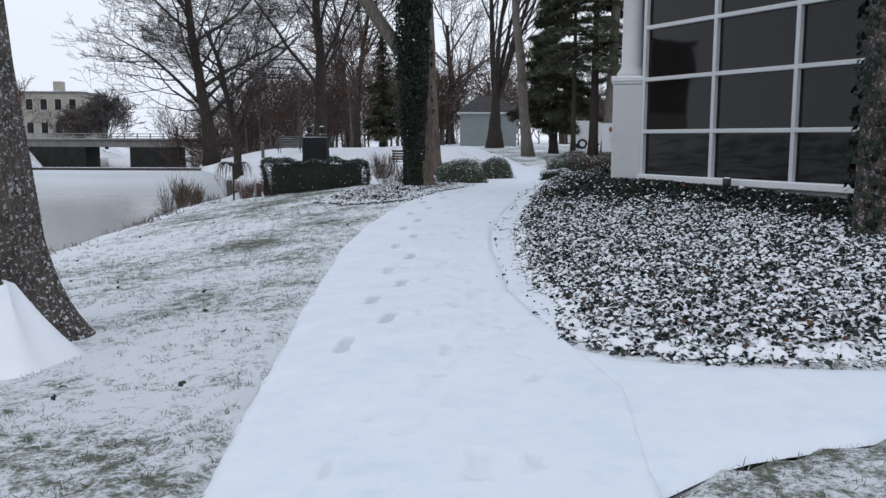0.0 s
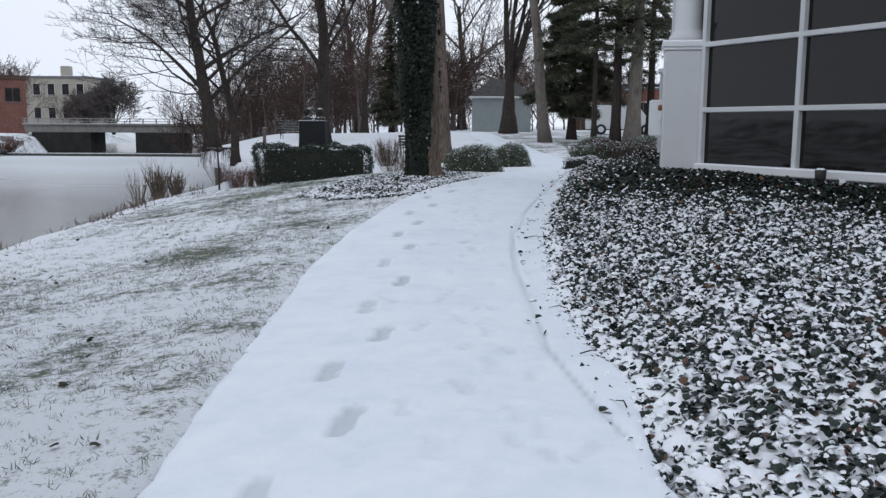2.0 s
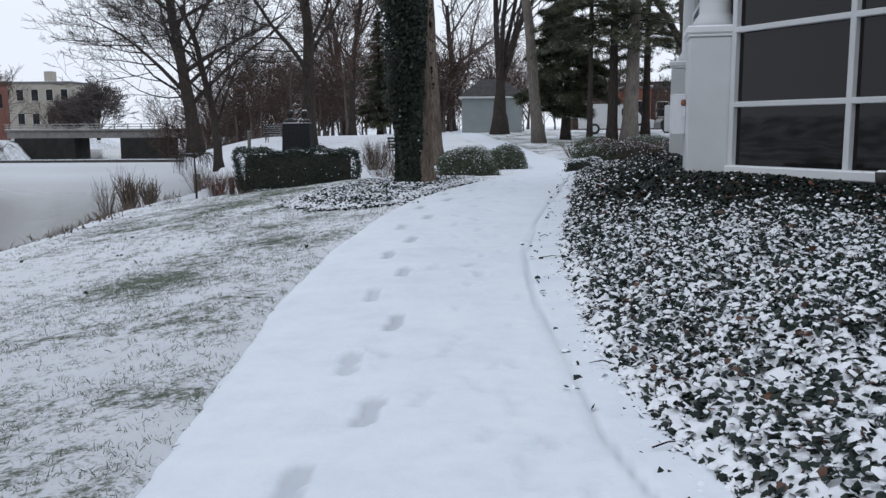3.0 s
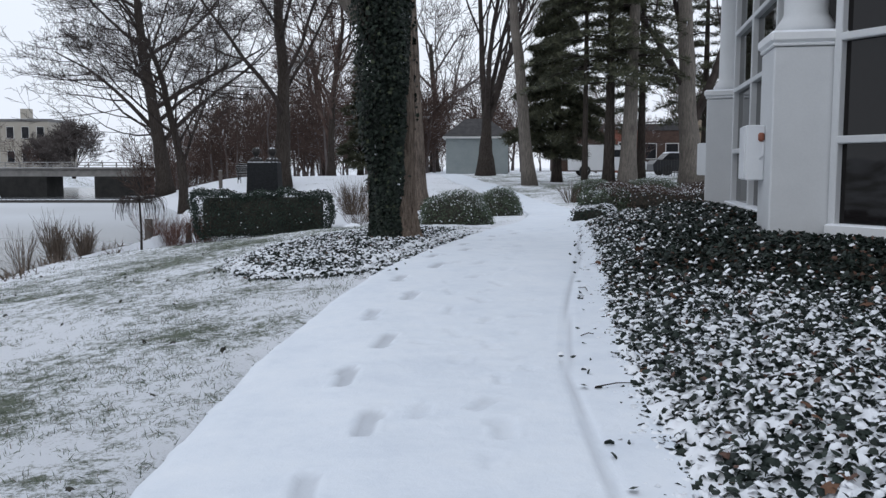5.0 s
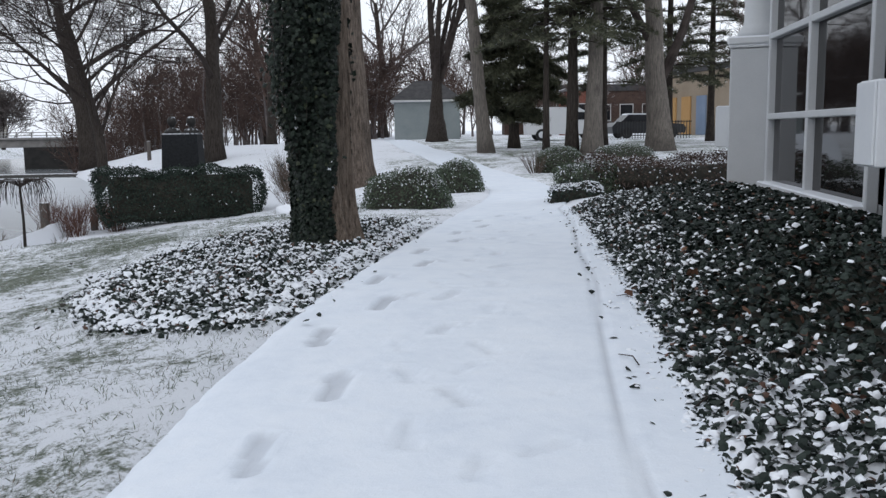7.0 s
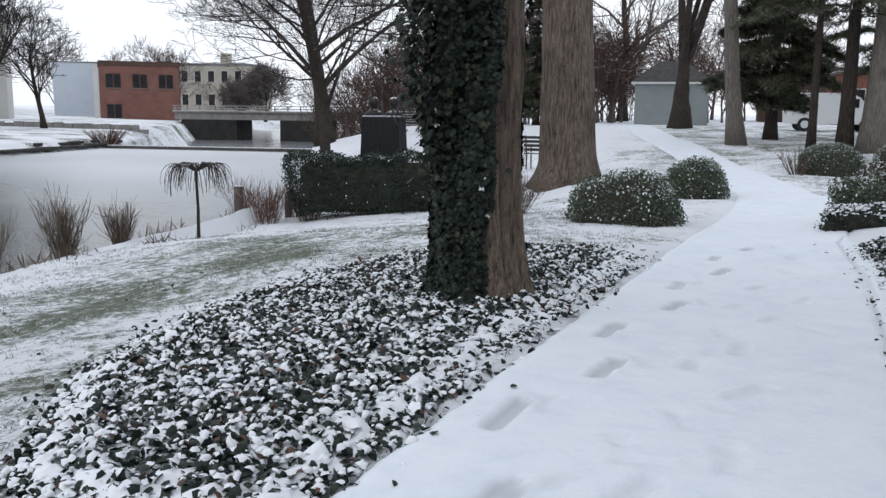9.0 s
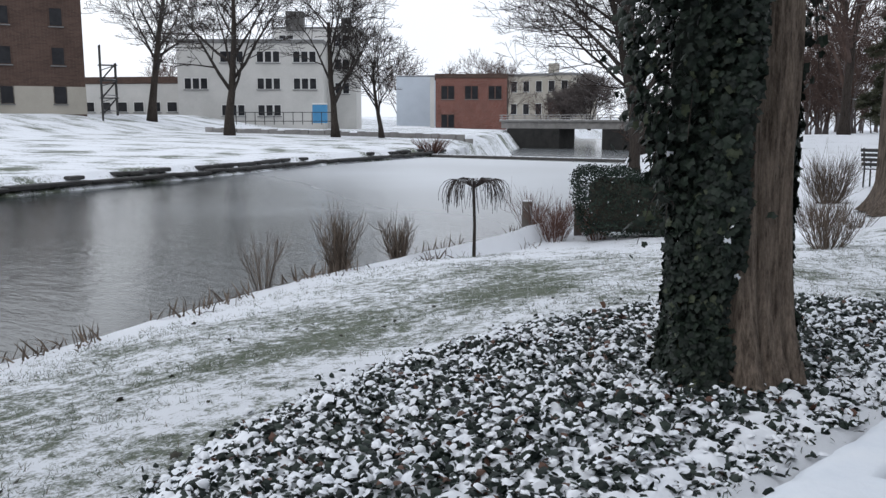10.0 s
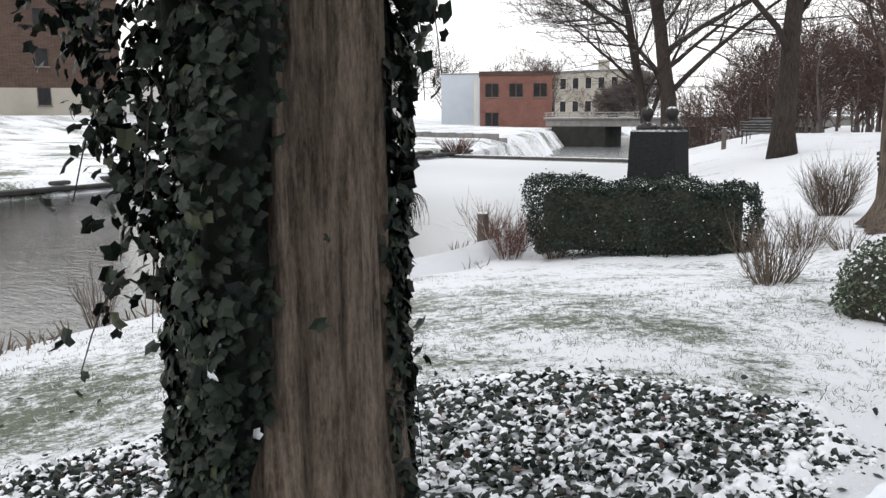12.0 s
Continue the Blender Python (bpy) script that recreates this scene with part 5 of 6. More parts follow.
# ---- trees along the near bank and ahead ----
bare_tree("tall bare tree on the river bank with long low limbs", (-18.8, 59.3), 13, 0.46, 101, M_BARK_DARK, M_TWIG, lean=(-0.05, 0), fork=0.14, spread=1.05, kids=(15, 7, 6, 4, 3), levels=5, droop=0.02, twig=0.019, wander=0.09, reach=0.70, limb_r=0.40)
bare_tree("slender bare tree forking low by the bank", (-12.2, 43.0), 7.5, 0.20, 102, M_BARK_DARK, M_TWIG, fork=0.22, spread=0.85, kids=(13, 7, 6, 5, 3), levels=5, twig=0.011, limb_r=0.42)
bare_tree("bare tree in the snowy park", (-8.3, 44.6), 12, 0.33, 103, M_BARK_DARK, M_TWIG, fork=0.25, spread=1.05, kids=(12, 7, 6, 5, 3), levels=5, twig=0.012, reach=0.70, limb_r=0.36)
bare_tree("bare reddish tree in the park", (-9.0, 62.0), 10, 0.24, 104, M_BARK_DARK, M_TWIG_RED, fork=0.2, spread=0.8, kids=(12, 7, 6, 5), levels=4, twig=0.024)
bare_tree("great bare tree forking low into steep limbs by the shed", (0.9, 60.5), 4.4, 0.50, 105, M_BARK_DARK, M_TWIG, fork=0.60, spread=0.46, kids=(6, 8, 6, 5), levels=4, twig=0.022, reach=3.7, limb_r=0.66, wander=0.07, min_up=0.35)
bare_tree("tall leaning grey tree beside the path", (2.4, 42.3), 13, 0.26, 106, M_BARK_GREY, M_TWIG, lean=(-0.13, 0), fork=0.55, kids=(6, 5, 4, 3), levels=4, twig=0.016)
bare_tree("bare tree in the distance", (-3.4, 88), 12, 0.4, 107, M_BARK_DARK, M_TWIG_HAZE, fork=0.25, levels=4, kids=(10, 6, 5, 4), twig=0.03)
bare_tree("bare tree in the distance", (-14.5, 92), 13, 0.4, 108, M_BARK_DARK, M_TWIG_RED, fork=0.2, levels=4, kids=(11, 6, 5, 4), twig=0.03)
bare_tree("multi-stemmed small bare tree by the car park", (16.0, 47.5), 5.5, 0.12, 109, M_BARK_DARK, M_TWIG_RED, stems=5, fork=0.2, spread=0.6, levels=4, kids=(7, 5, 4, 3), twig=0.013)

STAR_V, STAR_F = [], []
for k in range(7):
    a, e = k * 2.4, 0.25 + 0.5 * ((k * 37) % 10) / 10
    d = np.array([math.cos(a) * math.cos(e), math.sin(a) * math.cos(e), math.sin(e) - 0.35])
    w = np.array([-math.sin(a), math.cos(a), 0]) * 0.075
    i = len(STAR_V)
    STAR_V += [tuple(-w), tuple(w), tuple(d)]
    STAR_F.append((i, i + 1, i + 2))


def conifer(label, base, h, r_trunk, crown0, width, seed, dens=1.0, bark=None, top_taper=0.75, lean=(0, 0), size=0.25, gap=1.0, group="pines"):
    """A pine or spruce: trunk, boughs in whorls, tufts of needles along them."""
    rs = np.random.RandomState(seed)
    z0 = float(land(*base))
    t = thing("pine_tree", label, "tree", group, at=(*base, z0))
    n = 14
    pts = [(base[0] + lean[0] * h * s, base[1] + lean[1] * h * s, z0 - 0.1 + h * s) for s in np.linspace(0, 1, n)]
    part(Mesh().tube(pts, r_trunk * (1.0 - 0.8 * np.linspace(0, 1, n)) * (1 + 0.4 * np.exp(-np.linspace(0, 1, n) * h / 0.5)), 12, True, 0.04), "trunk", bark or M_BARK_DARK, t, True)
    boughs, P = Mesh(), []
    z = crown0
    while z < h:
        s = (z - crown0) / (h - crown0)
        R = width * (1 - s * top_taper) * (0.7 + 0.5 * rs.rand())
        for k in range(rs.randint(3, 6)):
            a = rs.rand() * 6.283
            L = R * (0.6 + 0.5 * rs.rand())
            q0 = np.array([base[0] + lean[0] * z, base[1] + lean[1] * z, z0 + z])
            d = np.array([math.cos(a), math.sin(a), 0])
            bp = [q0 + d * L * u + (0, 0, L * (0.12 * u - 0.28 * u * u)) for u in np.linspace(0, 1, 6)]
            boughs.tube(bp, np.linspace(0.05, 0.012, 6) * (0.5 + r_trunk), 4)
            m = int(27 * L * dens)
            u = 0.25 + 0.75 * rs.rand(m)
            side = np.array([-d[1], d[0], 0])
            P.append(q0 + d * (L * u)[:, None] + np.stack([0 * u, 0 * u, L * (0.12 * u - 0.28 * u * u)], 1) + side * (rs.randn(m) * 0.24 * L * (1.1 - u))[:, None] + (0, 0, 0.04) + rs.randn(m, 3) * (0.10, 0.10, 0.045))
        z += (0.30 + 0.35 * rs.rand()) * gap
    P = np.concatenate(P)
    part(boughs, "crown", M_TWIG, t)
    part(Mesh().scatter(STAR_V, STAR_F, P, turns(len(P), 0.5, rs), size * (0.6 + 0.7 * rs.rand(len(P)))), "foliage", M_NEEDLE, t)
    return t


conifer("dense dark evergreen with boughs near the ground", (4.0, 47.5), 11, 0.22, 1.3, 2.5, 201, 4.2, size=0.30, gap=0.55)
conifer("tall pine with a slim bare trunk", (4.35, 40.4), 13, 0.12, 4.0, 2.6, 203, 0.9)
conifer("tall pine with a straight dark trunk", (5.3, 40.5), 14, 0.22, 4.2, 3.0, 204, 0.9)
conifer("tall pine with a thick grey trunk", (5.95, 40.2), 14, 0.33, 5.0, 3.0, 205, 0.8, M_BARK_GREY, lean=(0.025, 0))
conifer("tall pine at the lawn's end", (8.2, 49.0), 13, 0.22, 2.8, 3.2, 206, 1.0)
conifer("tall pine at the lawn's end", (11.5, 50.0), 13, 0.2, 3.0, 3.2, 207, 0.9)
conifer("tall pine at the lawn's end", (14.5, 53.0), 13, 0.2, 3.2, 3.2, 208, 0.9)
conifer("dark spruce in the park distance", (-7.6, 66.0), 8.5, 0.2, 0.8, 2.0, 209, 2.4, size=0.30, top_taper=0.95, gap=0.6)
bare_tree("stout forked tree leaning over the lawn", (9.0, 42.4), 12, 0.42, 211, M_BARK_GREY, M_TWIG, lean=(-0.10, 0), fork=0.12, spread=0.42, kids=(7, 5, 4, 3), levels=4, twig=0.015)

# far woods that close the view
rs = np.random.RandomState(88)
woods, woods_trunks = Mesh(), Mesh()
SAPLINGS = [grow((0, 0, 0), 6.0, 0.11, 900 + k, fork=0.10, spread=0.75, levels=3, kids=(11, 7, 5), twig=0.030, thin=True, reach=0.6) for k in range(8)]
for x0_, x1_, y_, h_, n_ in ((-40, 4, 112, 7.5, 40), (-24, -3, 80, 5.6, 56), (-34, 3, 98, 3.6, 46), (2, 60, 108, 8, 24), (3, 34, 90, 4.6, 26), (-120, -72, 152, 10, 12), (-160, -100, 125, 8, 12), (22, 60, 72, 6, 8)):
    for k in range(n_):
        bx, by = x0_ + (x1_ - x0_) * rs.rand(), y_ + rs.randn() * 5
        sc, a_ = h_ / 6.0 * (0.6 + 0.6 * rs.rand()), rs.rand() * 6.283
        R_ = np.array([[math.cos(a_), -math.sin(a_), 0], [math.sin(a_), math.cos(a_), 0], [0, 0, 1]])
        for src, dst in zip(SAPLINGS[k % 8], (woods_trunks, woods)):
            dst.put(np.concatenate(src.v) @ R_.T * sc + (bx, by, float(land(bx, by))), src.f)
far_woods = thing("far_woods", "distant leafless thicket, brown and hazy", "woods", kind="stuff", at=(-10, 100, 0))
part(woods_trunks, "trunk", M_TWIG_HAZE, far_woods)
part(woods, "crown", M_TWIG_RED, far_woods)

# ---- bridge and weir ----
bridge = thing("bridge", "low concrete road bridge with railings over the river", "bridge", at=(-50, 130, -3))
BT = 3.0
part(Mesh().box((-49.0, 131.6, 0.55), (43, 6.0, 1.1), BT, 0.05), "deck", M_CONC, bridge)
part(Mesh().box((-49.0, 128.4, 1.2), (43, 0.3, 0.3), BT, 0.03), "kerb", M_CONC, bridge)
for z in (1.62, 2.02):
    part(Mesh().box((-49.0, 128.4, z), (43, 0.14, 0.11), BT, 0.01), "rail", M_CONC, bridge)
for k in range(22):
    s = -19.6 + k * 1.96
    part(Mesh().box((-50.5 + s * math.cos(radians(BT)), 128.3 + s * math.sin(radians(BT)), 1.68), (0.16, 0.16, 0.8), BT), "rail_post", M_CONC, bridge)
# solid blocks in place of the openings, their shade put into the colour
for x, w in ((-65.0, 8.8), (-50.5, 6.8), (-33.5, 6.0)):
    part(Mesh().box((x, 131.2 + 0.052 * (x + 50.5), -2.2), (w, 5.6, 4.4), BT, 0.05), "pier", M_UNDERDECK_SHADE, bridge)
tagged(Mesh().box((-26, 58.4, -0.80), (15.5, 0.5, 0.22), 3.4, 0.03).make("weir", M_CONC_DARK), "low dark weir wall across the river, snow on top", "weir")
# low stone edging along the far shore
edge = Mesh()
rs = np.random.RandomState(19)
for row, (dx, zt) in enumerate(((-0.05, -0.57), (-0.8, -0.42))):
    yk = 12.0
    while yk < 62:
        L = 0.5 + rs.rand() * 1.3
        xk, xe = float(interp(yk, FAR_BANK)), float(interp(yk + L, FAR_BANK))
        turn = math.degrees(math.atan2(xk - xe, L))
        if row == 0 or rs.rand() < 0.55:
            edge.box(((xk + xe) / 2 + dx + rs.randn() * 0.06, yk + L / 2, zt - 0.06 + rs.randn() * 0.018), (0.30 + 0.2 * rs.rand(), L * (0.99 if row == 0 else 0.9), 0.13 + 0.04 * rs.rand()), turn + rs.randn() * 1.0, 0.03)
        yk += L
M_EDGE = plain("wet_dark_stone", (0.02, 0.02, 0.021), (0.055, 0.053, 0.052), 3.0, 0.8, 0.4, 18)
tagged(edge.make("stone_edging", M_EDGE), "dark stone edging of the far river bank under snow", "edging", kind="stuff")


# ---- buildings ----
def house(name, label, p0, p1, depth, z0, h, wall, floors, cols, roof=None, win=(1.0, 1.3), lift=0.45, sill=True, plinth=None, parapet=0.25, trim=None, bays=1, gaps=()):
    """A block whose front runs from p0 to p1; depth goes behind it. Windows are set in one by one."""
    p0, p1 = np.array(p0, float), np.array(p1, float)
    L = float(np.linalg.norm(p1 - p0))
    u = (p1 - p0) / L
    n = np.array([u[1], -u[0]])
    turn = math.degrees(math.atan2(u[1], u[0]))
    mid = (p0 + p1) / 2 - n * depth / 2
    b = thing(name, label, "building", at=(mid[0], mid[1], z0))
    part(Mesh().box((mid[0], mid[1], z0 + h / 2 - 0.5), (L, depth, h + 1.0), turn), "wall", wall, b)
    part(Mesh().box((mid[0], mid[1], z0 + h + parapet / 2 + 0.003), (L + 0.3, depth + 0.3, parapet), turn, 0.04), "roof", roof or M_ROOF_SNOW, b)
    if plinth:
        f = (p0 + p1) / 2 - n * (depth / 2 - 0.03)
        part(Mesh().box((f[0], f[1], z0 + plinth[0] / 2), (L + 0.05, depth + 0.06, plinth[0]), turn), "plinth", plinth[1], b)
    for i in range(floors):
        z = z0 + h * (i + lift) / floors
        for k in range(cols * bays):
            if (i, k // bays) in gaps:
                continue
            q = p0 + u * (L * (k // bays + 0.5) / cols + (k % bays - (bays - 1) / 2) * (win[0] + 0.22))
            w = part(Mesh().box((q[0] + n[0] * 0.02, q[1] + n[1] * 0.02, z), (win[0] + 0.16, 0.08, win[1] + 0.16), turn), "window", trim or M_TRIM, b)
            pane = part(Mesh().box((q[0] + n[0] * 0.07, q[1] + n[1] * 0.07, z), (win[0], 0.03, win[1]), turn), "pane", M_FARGLASS, w)
            if sill:
                part(Mesh().box((q[0] + n[0] * 0.08, q[1] + n[1] * 0.08, z - win[1] / 2 - 0.12), (win[0] + 0.3, 0.16, 0.1), turn), "sill", M_ROOF_SNOW, w)
    return b, u, n, turn


b, u, n, turn = house("brick_building", "tall brown brick building with a pale base on the far bank", (-85.0, 36.6), (-73.6, 60.1), 14, 1.9, 10.4, M_BRICK_BROWN, 3, 6, M_ROOF, (1.0, 1.5), 0.5, plinth=(2.5, M_BEIGE), parapet=0.5, trim=M_BRICK_BROWN, gaps=((0, 0), (0, 2), (1, 1), (1, 3), (2, 1), (2, 3)))
part(Mesh().box((-80.2, 49.2, 4.0), (6.0, 2.2, 4.4), turn, 0.05), "porch", M_BRICK_BROWN, b)
q = np.array([-73.6, 60.1]) + u * 1.1
esc = thing("fire_escape", "black iron fire escape tower beside a brick wall", "fire escape", at=(q[0], q[1], 1.9))
for sx in (0.2, 1.5):
    for sy in (-0.3, -1.5):
        r_ = q + u * sx + n * -sy * 0.6
        part(Mesh().tube([(r_[0], r_[1], 1.8), (r_[0], r_[1], 6.6 + (1.6 if sx < 1 else 0))], [0.07, 0.07], 6), "upright", M_IRON, esc)
for z in (3.4, 5.0, 6.4):
    r_ = q + u * 0.85 + n * 0.5
    part(Mesh().box((r_[0], r_[1], z), (1.6, 1.0, 0.09), turn), "landing", M_IRON, esc)
for z in (1.9, 3.4, 5.0):
    r0_, r1_ = q + u * 0.2 + n * 0.5, q + u * 1.5 + n * 0.5
    part(Mesh().tube([(r0_[0], r0_[1], z), (r1_[0], r1_[1], z + 1.5)], [0.07, 0.07], 5), "stair", M_IRON, esc)
for k in range(6):
    z = 2.3 + 0.72 * k
    r0_, r1_ = q + u * 0.15 + n * 0.2, q + u * 1.55 + n * 0.9
    part(Mesh().tube([(r0_[0], r0_[1], z), (r1_[0], r1_[1], z + (0.5 if k % 2 else -0.1))], [0.045, 0.045], 5), "rail", M_IRON, esc)
house("low_building", "long low pale building with a brown band behind bare trees", (-108, 78.5), (-91.5, 87.0), 10, 1.4, 4.6, M_RENDER, 1, 8, M_BRICK_BROWN, (1.3, 1.2), 0.35, parapet=0.9)
house("apartment_block", "pale four-storey block with rows of dark windows", (-87.5, 81.0), (-73.6, 91.7), 12, 0.9, 9.6, M_RENDER, 3, 4, M_ROOF_SNOW, (0.75, 1.25), 0.5, parapet=0.5, bays=3, gaps=((0, 0), (0, 3), (2, 0), (1, 1)))
b, u, n, turn = house("apartment_wing", "pale upper wing of a block with a dark chimney", (-82.0, 91.5), (-73.6, 97.7), 8, 0.9, 11.8, M_RENDER, 4, 3, M_ROOF_SNOW, (0.75, 1.3), 0.5, bays=2, gaps=((0, 0), (0, 2), (3, 1)))
part(Mesh().box((-79.8, 93.4, 13.6), (2.2, 1.6, 2.4), turn, 0.05), "chimney", M_CONC_DARK, b)
part(Mesh().box((-74.6, 97.2, 13.1), (1.2, 1.2, 1.9), turn, 0.05), "chimney", M_CONC_DARK, b)
house("warehouse", "blank blue-grey metal-sided building", (-98.5, 136.9), (-92, 140.5), 8, 0.2, 8.8, M_BLUEGREY, 0, 0, M_ROOF_SNOW, parapet=0.2)
b, u, n, turn = house("brick_shop", "two-storey red brick building by the bridge", (-83.5, 128.5), (-74.2, 135.4), 9, -1.2, 9.2, M_BRICK, 2, 3, M_BRICK_BROWN, (0.9, 2.0), 0.5, parapet=0.7, trim=M_BRICK_BROWN, bays=2, gaps=((0, 1), (0, 2)))
part(Mesh().box((-84.1, 128.3, 3.2), (0.7, 0.8, 9.9), turn), "corner_pier", M_RENDER, b)
b, u, n, turn = house("office_building", "beige two-storey building with a chimney beyond the bridge", (-114, 190), (-91, 190.5), 14, 0.8, 10.4, M_BEIGE, 2, 7, M_ROOF_SNOW, (1.5, 2.4), 0.55, parapet=0.6)
part(Mesh().box((-96.3, 192, 12.6), (1.9, 1.9, 2.8), turn, 0.05), "chimney", M_BEIGE, b)
# blue cabin, pole, railings and low wall on the far bank
cab = thing("portable_toilet", "blue plastic portable toilet cabin with a white roof", "toilet cabin", at=(-63.4, 80.4, 1.0))
part(Mesh().box((-63.4, 80.4, 2.0), (1.5, 1.3, 1.9), 40, 0.06), "body", M_BLUE, cab)
part(Mesh().box((-63.4, 80.4, 3.02), (1.55, 1.35, 0.16), 40, 0.05), "roof", M_TRIM, cab)
wall_ = Mesh()
rs = np.random.RandomState(23)
for k in range(34):
    a_ = k / 34
    wall_.box((-63.5 + 22 * a_, 66.0 + 12.5 * a_, float(land(-63.5 + 22 * a_, 66 + 12.5 * a_)) + 0.1 + rs.randn() * 0.05), (0.75, 0.6, 0.75), 30 + rs.randn() * 5, 0.06)
tagged(wall_.make("stone_wall", M_CONC), "low grey stone wall above the far bank, snow on top", "wall")
rail = thing("railing", "black iron railing on the far bank", "railing", at=(-66, 74, 1))
for k in range(12):
    a_ = k / 11
    part(Mesh().box((-70 + 9 * a_, 73.5 + 6 * a_, 1.55), (0.07, 0.07, 1.3), 34), "baluster", M_IRON, rail)
for z in (1.25, 2.15):
    part(Mesh().box((-65.5, 76.5, z), (10.9, 0.07, 0.07), math.degrees(math.atan2(6, 9))), "bar", M_IRON, rail)
pole = Mesh().tube([(-70.5, 59.7, 1.0), (-70.5, 59.7, 7.2)], [0.09, 0.07], 8)
tagged(pole.make("pole", M_IRON), "dark iron pole beside the fire escape", "pole")
for (x, y), h_, sd in (((-73.2, 66.8), 12, 301), ((-55.1, 61.1), 11, 302), ((-49.6, 67.8), 9.5, 303), ((-47.8, 71.7), 6.5, 304), ((-90, 62), 9, 305)):
    bare_tree("bare tree on the snowy far bank", (x, y), h_, 0.032 * h_, sd, M_BARK_DARK, M_TWIG_DARK, "trees on the far bank", fork=0.24, spread=0.8, kids=(12, 7, 5, 4, 3), levels=5 if h_ > 9.6 else 4, twig=0.03, thin=True, reach=0.68)
bare_tree("broad round-headed bare tree beyond the bridge", (-73.8, 165, -0.6), 6.6, 0.20, 306, M_BARK_DARK, M_TWIG_HAZE, stems=5, fork=0.08, spread=0.75, kids=(10, 7, 5, 4), levels=4, twig=0.055, thin=True, reach=0.85, min_up=-0.1)
bare_tree("broad round-headed bare tree beyond the bridge", (-80.5, 168, -0.6), 5.0, 0.18, 307, M_BARK_DARK, M_TWIG_HAZE, stems=5, fork=0.08, spread=0.75, kids=(10, 7, 5, 4), levels=4, twig=0.055, thin=True, reach=0.85, min_up=-0.1)
stems("shrub", "low dark shrub on the far shore", (-33.0, 59.0), 90, 1.0, 1.2, 0.02, M_REDSTEM, 81, 3)

# ---- at the end of the path: shed, van, fence, hall ----
shed = thing("shed", "grey-green timber shed with a dark hipped roof", "shed", at=(0.45, 72.5, 0.75))
part(Mesh().box((0.45, 72.6, 2.0), (4.6, 3.8, 2.8), 0), "wall", M_SHED, shed)
part(Mesh().box((0.45, 72.6, 3.46), (5.1, 4.3, 0.14), 0, 0.03), "fascia", M_TRIM, shed)
part(Mesh().put([(-2.1, 70.45, 3.54), (3.0, 70.45, 3.54), (3.0, 74.75, 3.54), (-2.1, 74.75, 3.54), (-0.4, 72.6, 4.95), (1.3, 72.6, 4.95)], [(0, 1, 5, 4), (1, 2, 5), (2, 3, 4, 5), (3, 0, 4), (3, 2, 1, 0)]), "roof", M_SHINGLE, shed)
w = part(Mesh().box((1.0, 70.66, 2.25), (0.7, 0.1, 1.0), 0), "window", M_SHED, shed)
part(Mesh().box((1.0, 70.58, 2.25), (0.58, 0.06, 0.86), 0), "pane", M_FARGLASS, w)


def van(base, turn):
    z = float(land(*base))
    v = thing("van", "white delivery van parked beyond the pines", "van", at=(*base, z))
    a = radians(turn)
    R = np.array([[math.cos(a), -math.sin(a)], [math.sin(a), math.cos(a)]])

    def at(x, y):
        q = R @ np.array([x, y])
        return base[0] + q[0], base[1] + q[1]
    side = [(-2.2, 0.35), (2.2, 0.35), (2.25, 0.85), (1.55, 1.0), (1.05, 1.62), (0.6, 1.85), (-2.1, 1.85), (-2.25, 1.5)]
    vs = [(*at(x, y), z + h) for y in (-0.85, 0.85) for x, h in side]
    k = len(side)
    part(Mesh().put(vs, [tuple(range(k)), tuple(range(2 * k - 1, k - 1, -1))] + [(i, k + i, k + (i + 1) % k, (i + 1) % k) for i in range(k)]), "body", M_VAN, v)
    for sy in (-0.86, 0.86):
        part(Mesh().box((*at(0.62, sy), z + 1.35), (0.75, 0.02, 0.42), turn), "side_window", M_FARGLASS, v)
        for x in (-1.4, 1.4):
            wv = [(*at(x + 0.33 * math.cos(t), sy + s), z + 0.33 + 0.33 * math.sin(t)) for s in (-0.09, 0.09) for t in np.arange(16) * math.pi / 8]
            wh = part(Mesh().put(wv, [tuple(range(16)), tuple(range(31, 15, -1))] + [(i, (i + 1) % 16, 16 + (i + 1) % 16, 16 + i) for i in range(16)]), "wheel", M_RUBBER, v)
            rv = [(*at(x + 0.19 * math.cos(t), sy * 1.115), z + 0.33 + 0.19 * math.sin(t)) for t in np.arange(12) * math.pi / 6] + [(*at(x, sy * 1.14), z + 0.33)]
            part(Mesh().put(rv, [(i, (i + 1) % 12, 12) for i in range(12)]), "rim", M_BOX, wh)
    return v


van((8.1, 58.8), 0)


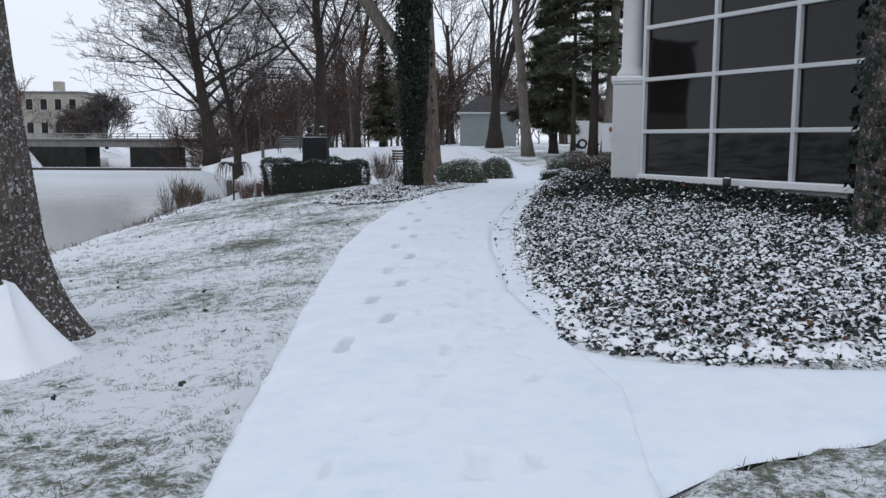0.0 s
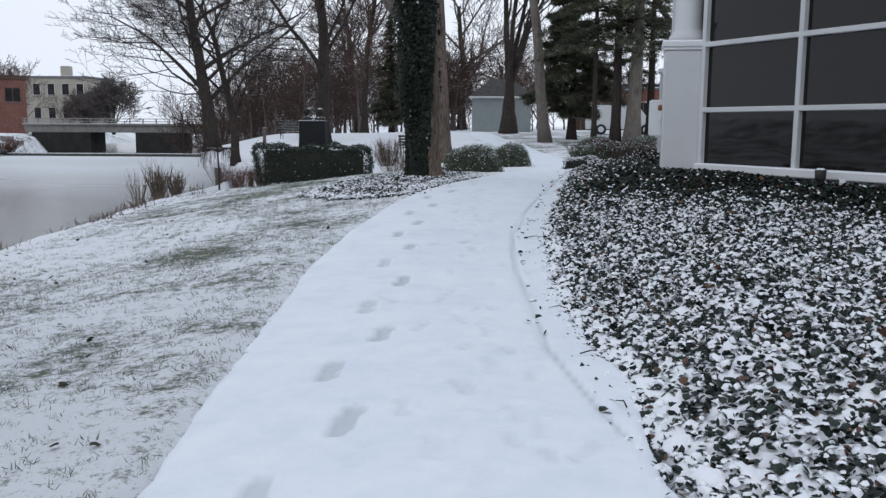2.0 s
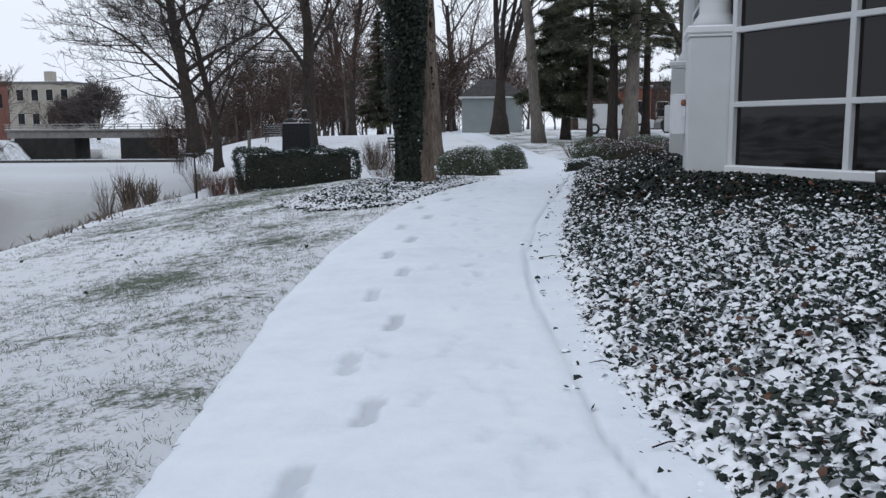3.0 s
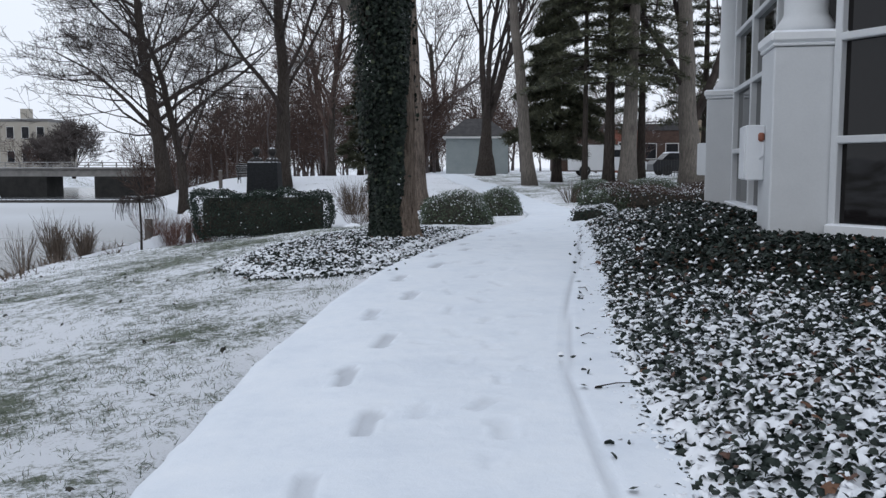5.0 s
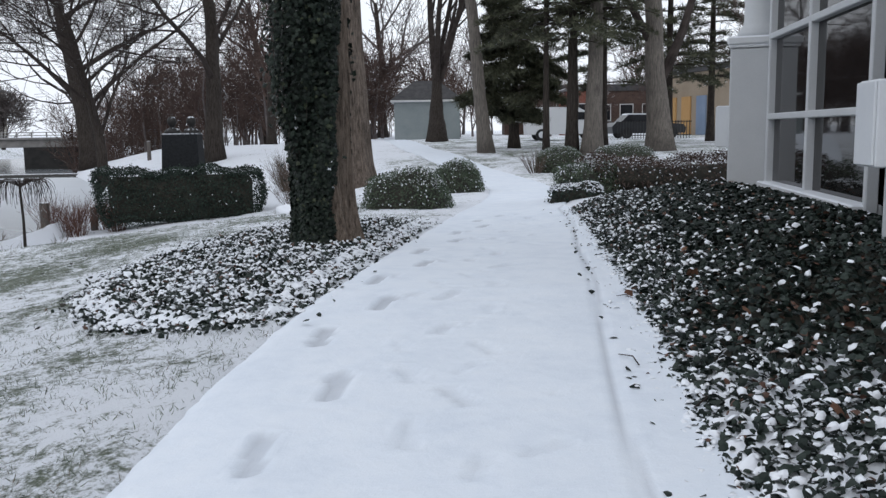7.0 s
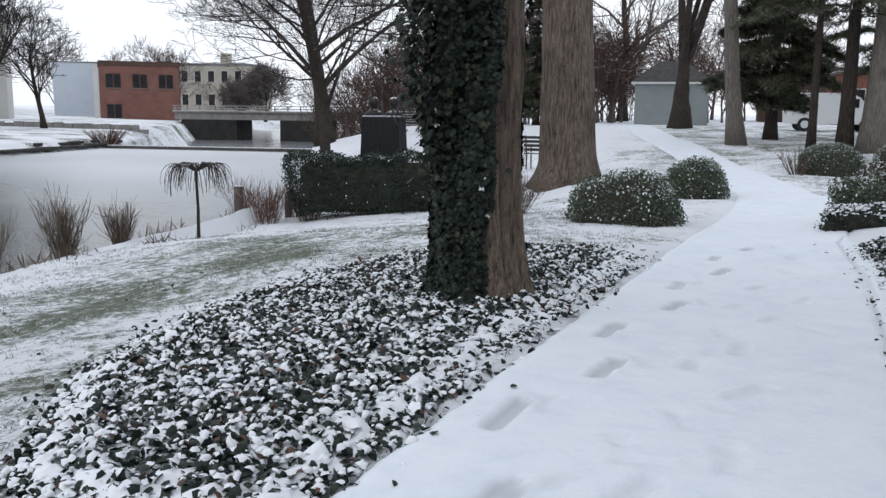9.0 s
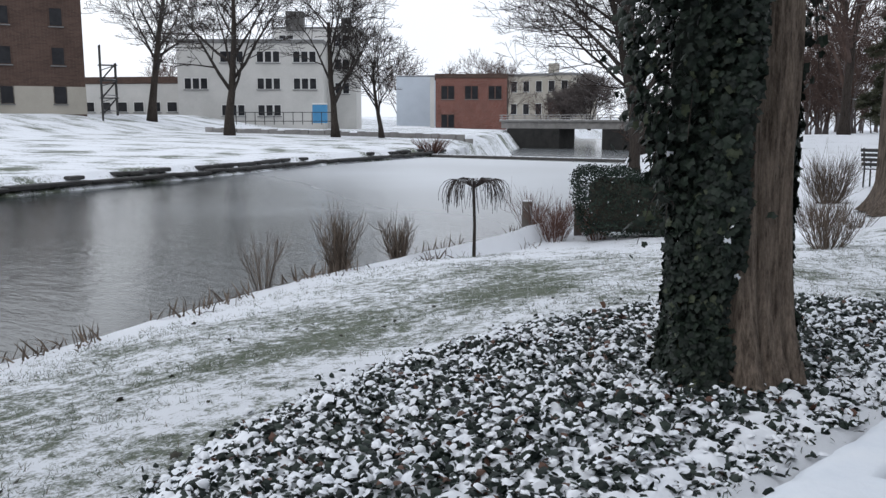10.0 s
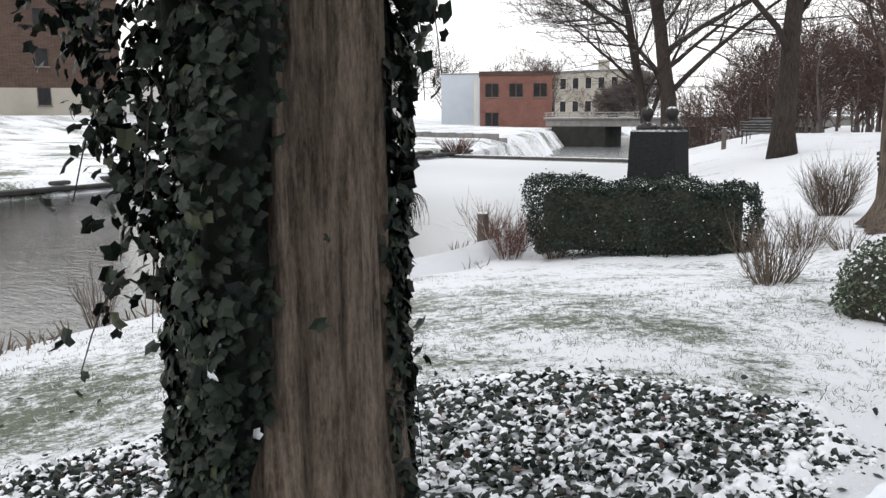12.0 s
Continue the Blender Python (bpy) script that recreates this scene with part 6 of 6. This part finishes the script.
def parked_car(base, turn):
    z = float(land(*base))
    c = thing("car", "dark parked car with snow on its roof beyond the pines", "car", at=(*base, z))
    a = radians(turn)
    R = np.array([[math.cos(a), -math.sin(a)], [math.sin(a), math.cos(a)]])

    def at(x, y):
        q = R @ np.array([x, y])
        return base[0] + q[0], base[1] + q[1]

    def slab(name, side, half, mat):
        vs = [(*at(x, y), z + h) for y in (-half, half) for x, h in side]
        k = len(side)
        part(Mesh().put(vs, [tuple(range(k)), tuple(range(2 * k - 1, k - 1, -1))] + [(i, k + i, k + (i + 1) % k, (i + 1) % k) for i in range(k)]), name, mat, c)
    slab("body", [(-2.2, 0.3), (2.2, 0.3), (2.25, 0.6), (2.1, 0.8), (0.95, 0.92), (-2.0, 0.95), (-2.25, 0.7)], 0.86, M_CARPAINT)
    slab("cabin", [(-1.7, 0.93), (0.95, 0.90), (0.35, 1.38), (-1.2, 1.40)], 0.72, M_FARGLASS)
    slab("roof", [(-1.22, 1.39), (0.37, 1.37), (0.28, 1.45), (-1.12, 1.47)], 0.70, M_SNOW)
    for sy in (-0.84, 0.84):
        for x in (-1.35, 1.4):
            wv = [(*at(x + 0.32 * math.cos(t), sy + e), z + 0.32 + 0.32 * math.sin(t)) for e in (-0.09, 0.09) for t in np.arange(16) * math.pi / 8]
            part(Mesh().put(wv, [tuple(range(16)), tuple(range(31, 15, -1))] + [(i, (i + 1) % 16, 16 + (i + 1) % 16, 16 + i) for i in range(16)]), "wheel", M_RUBBER, c)
    return c


M_CARPAINT = plain("dark_car_paint", (0.012, 0.013, 0.016), (0.022, 0.023, 0.027), 1.0, 0.3, 0.0, 20)
parked_car((13.4, 61.5), 4)
house("house", "low brick house with pale window trim beyond the car park", (8.5, 97), (24.0, 96), 8, 0.85, 4.2, M_BRICK_BROWN, 1, 7, M_ROOF, (1.2, 1.5), 0.5, parapet=0.7)
fence = thing("fence", "black iron fence by the car park", "fence", at=(12.8, 57.8, 0.7))
for k in range(26):
    part(Mesh().box((10.9 + 0.16 * k, 57.6, 1.25), (0.035, 0.035, 1.0), 0), "baluster", M_IRON, fence)
for z in (0.95, 1.68):
    part(Mesh().box((12.9, 57.6, z), (4.2, 0.05, 0.05), 0), "bar", M_IRON, fence)
b, u, n, turn = house("hall", "long ochre metal-sided hall with coloured panels", (18.6, 80.0), (23.6, 55.0), 12, 0.7, 4.6, M_OCHRE, 0, 0, M_ROOF, parapet=0.4)
for k, mt in ((3.0, M_PANEL_OCHRE), (5.2, M_PANEL_OCHRE), (7.4, M_PANEL_BLUE)):
    q = np.array([18.6, 80.0]) + u * (k + 1.0) + n * 0.05
    part(Mesh().box((q[0], q[1], 2.2), (1.3, 0.12, 2.8), turn), "panel", mt, b)
M_REDWALL = brick_mat("weathered_red_brick", (0.22, 0.07, 0.05), (0.27, 0.1, 0.07), (0.3, 0.25, 0.22), 2.0)
house("garage", "small red brick garage behind the pines", (12.4, 82), (14.6, 82), 5, 0.9, 3.6, M_REDWALL, 1, 1, M_ROOF_SNOW, (1.4, 1.4), 0.5)
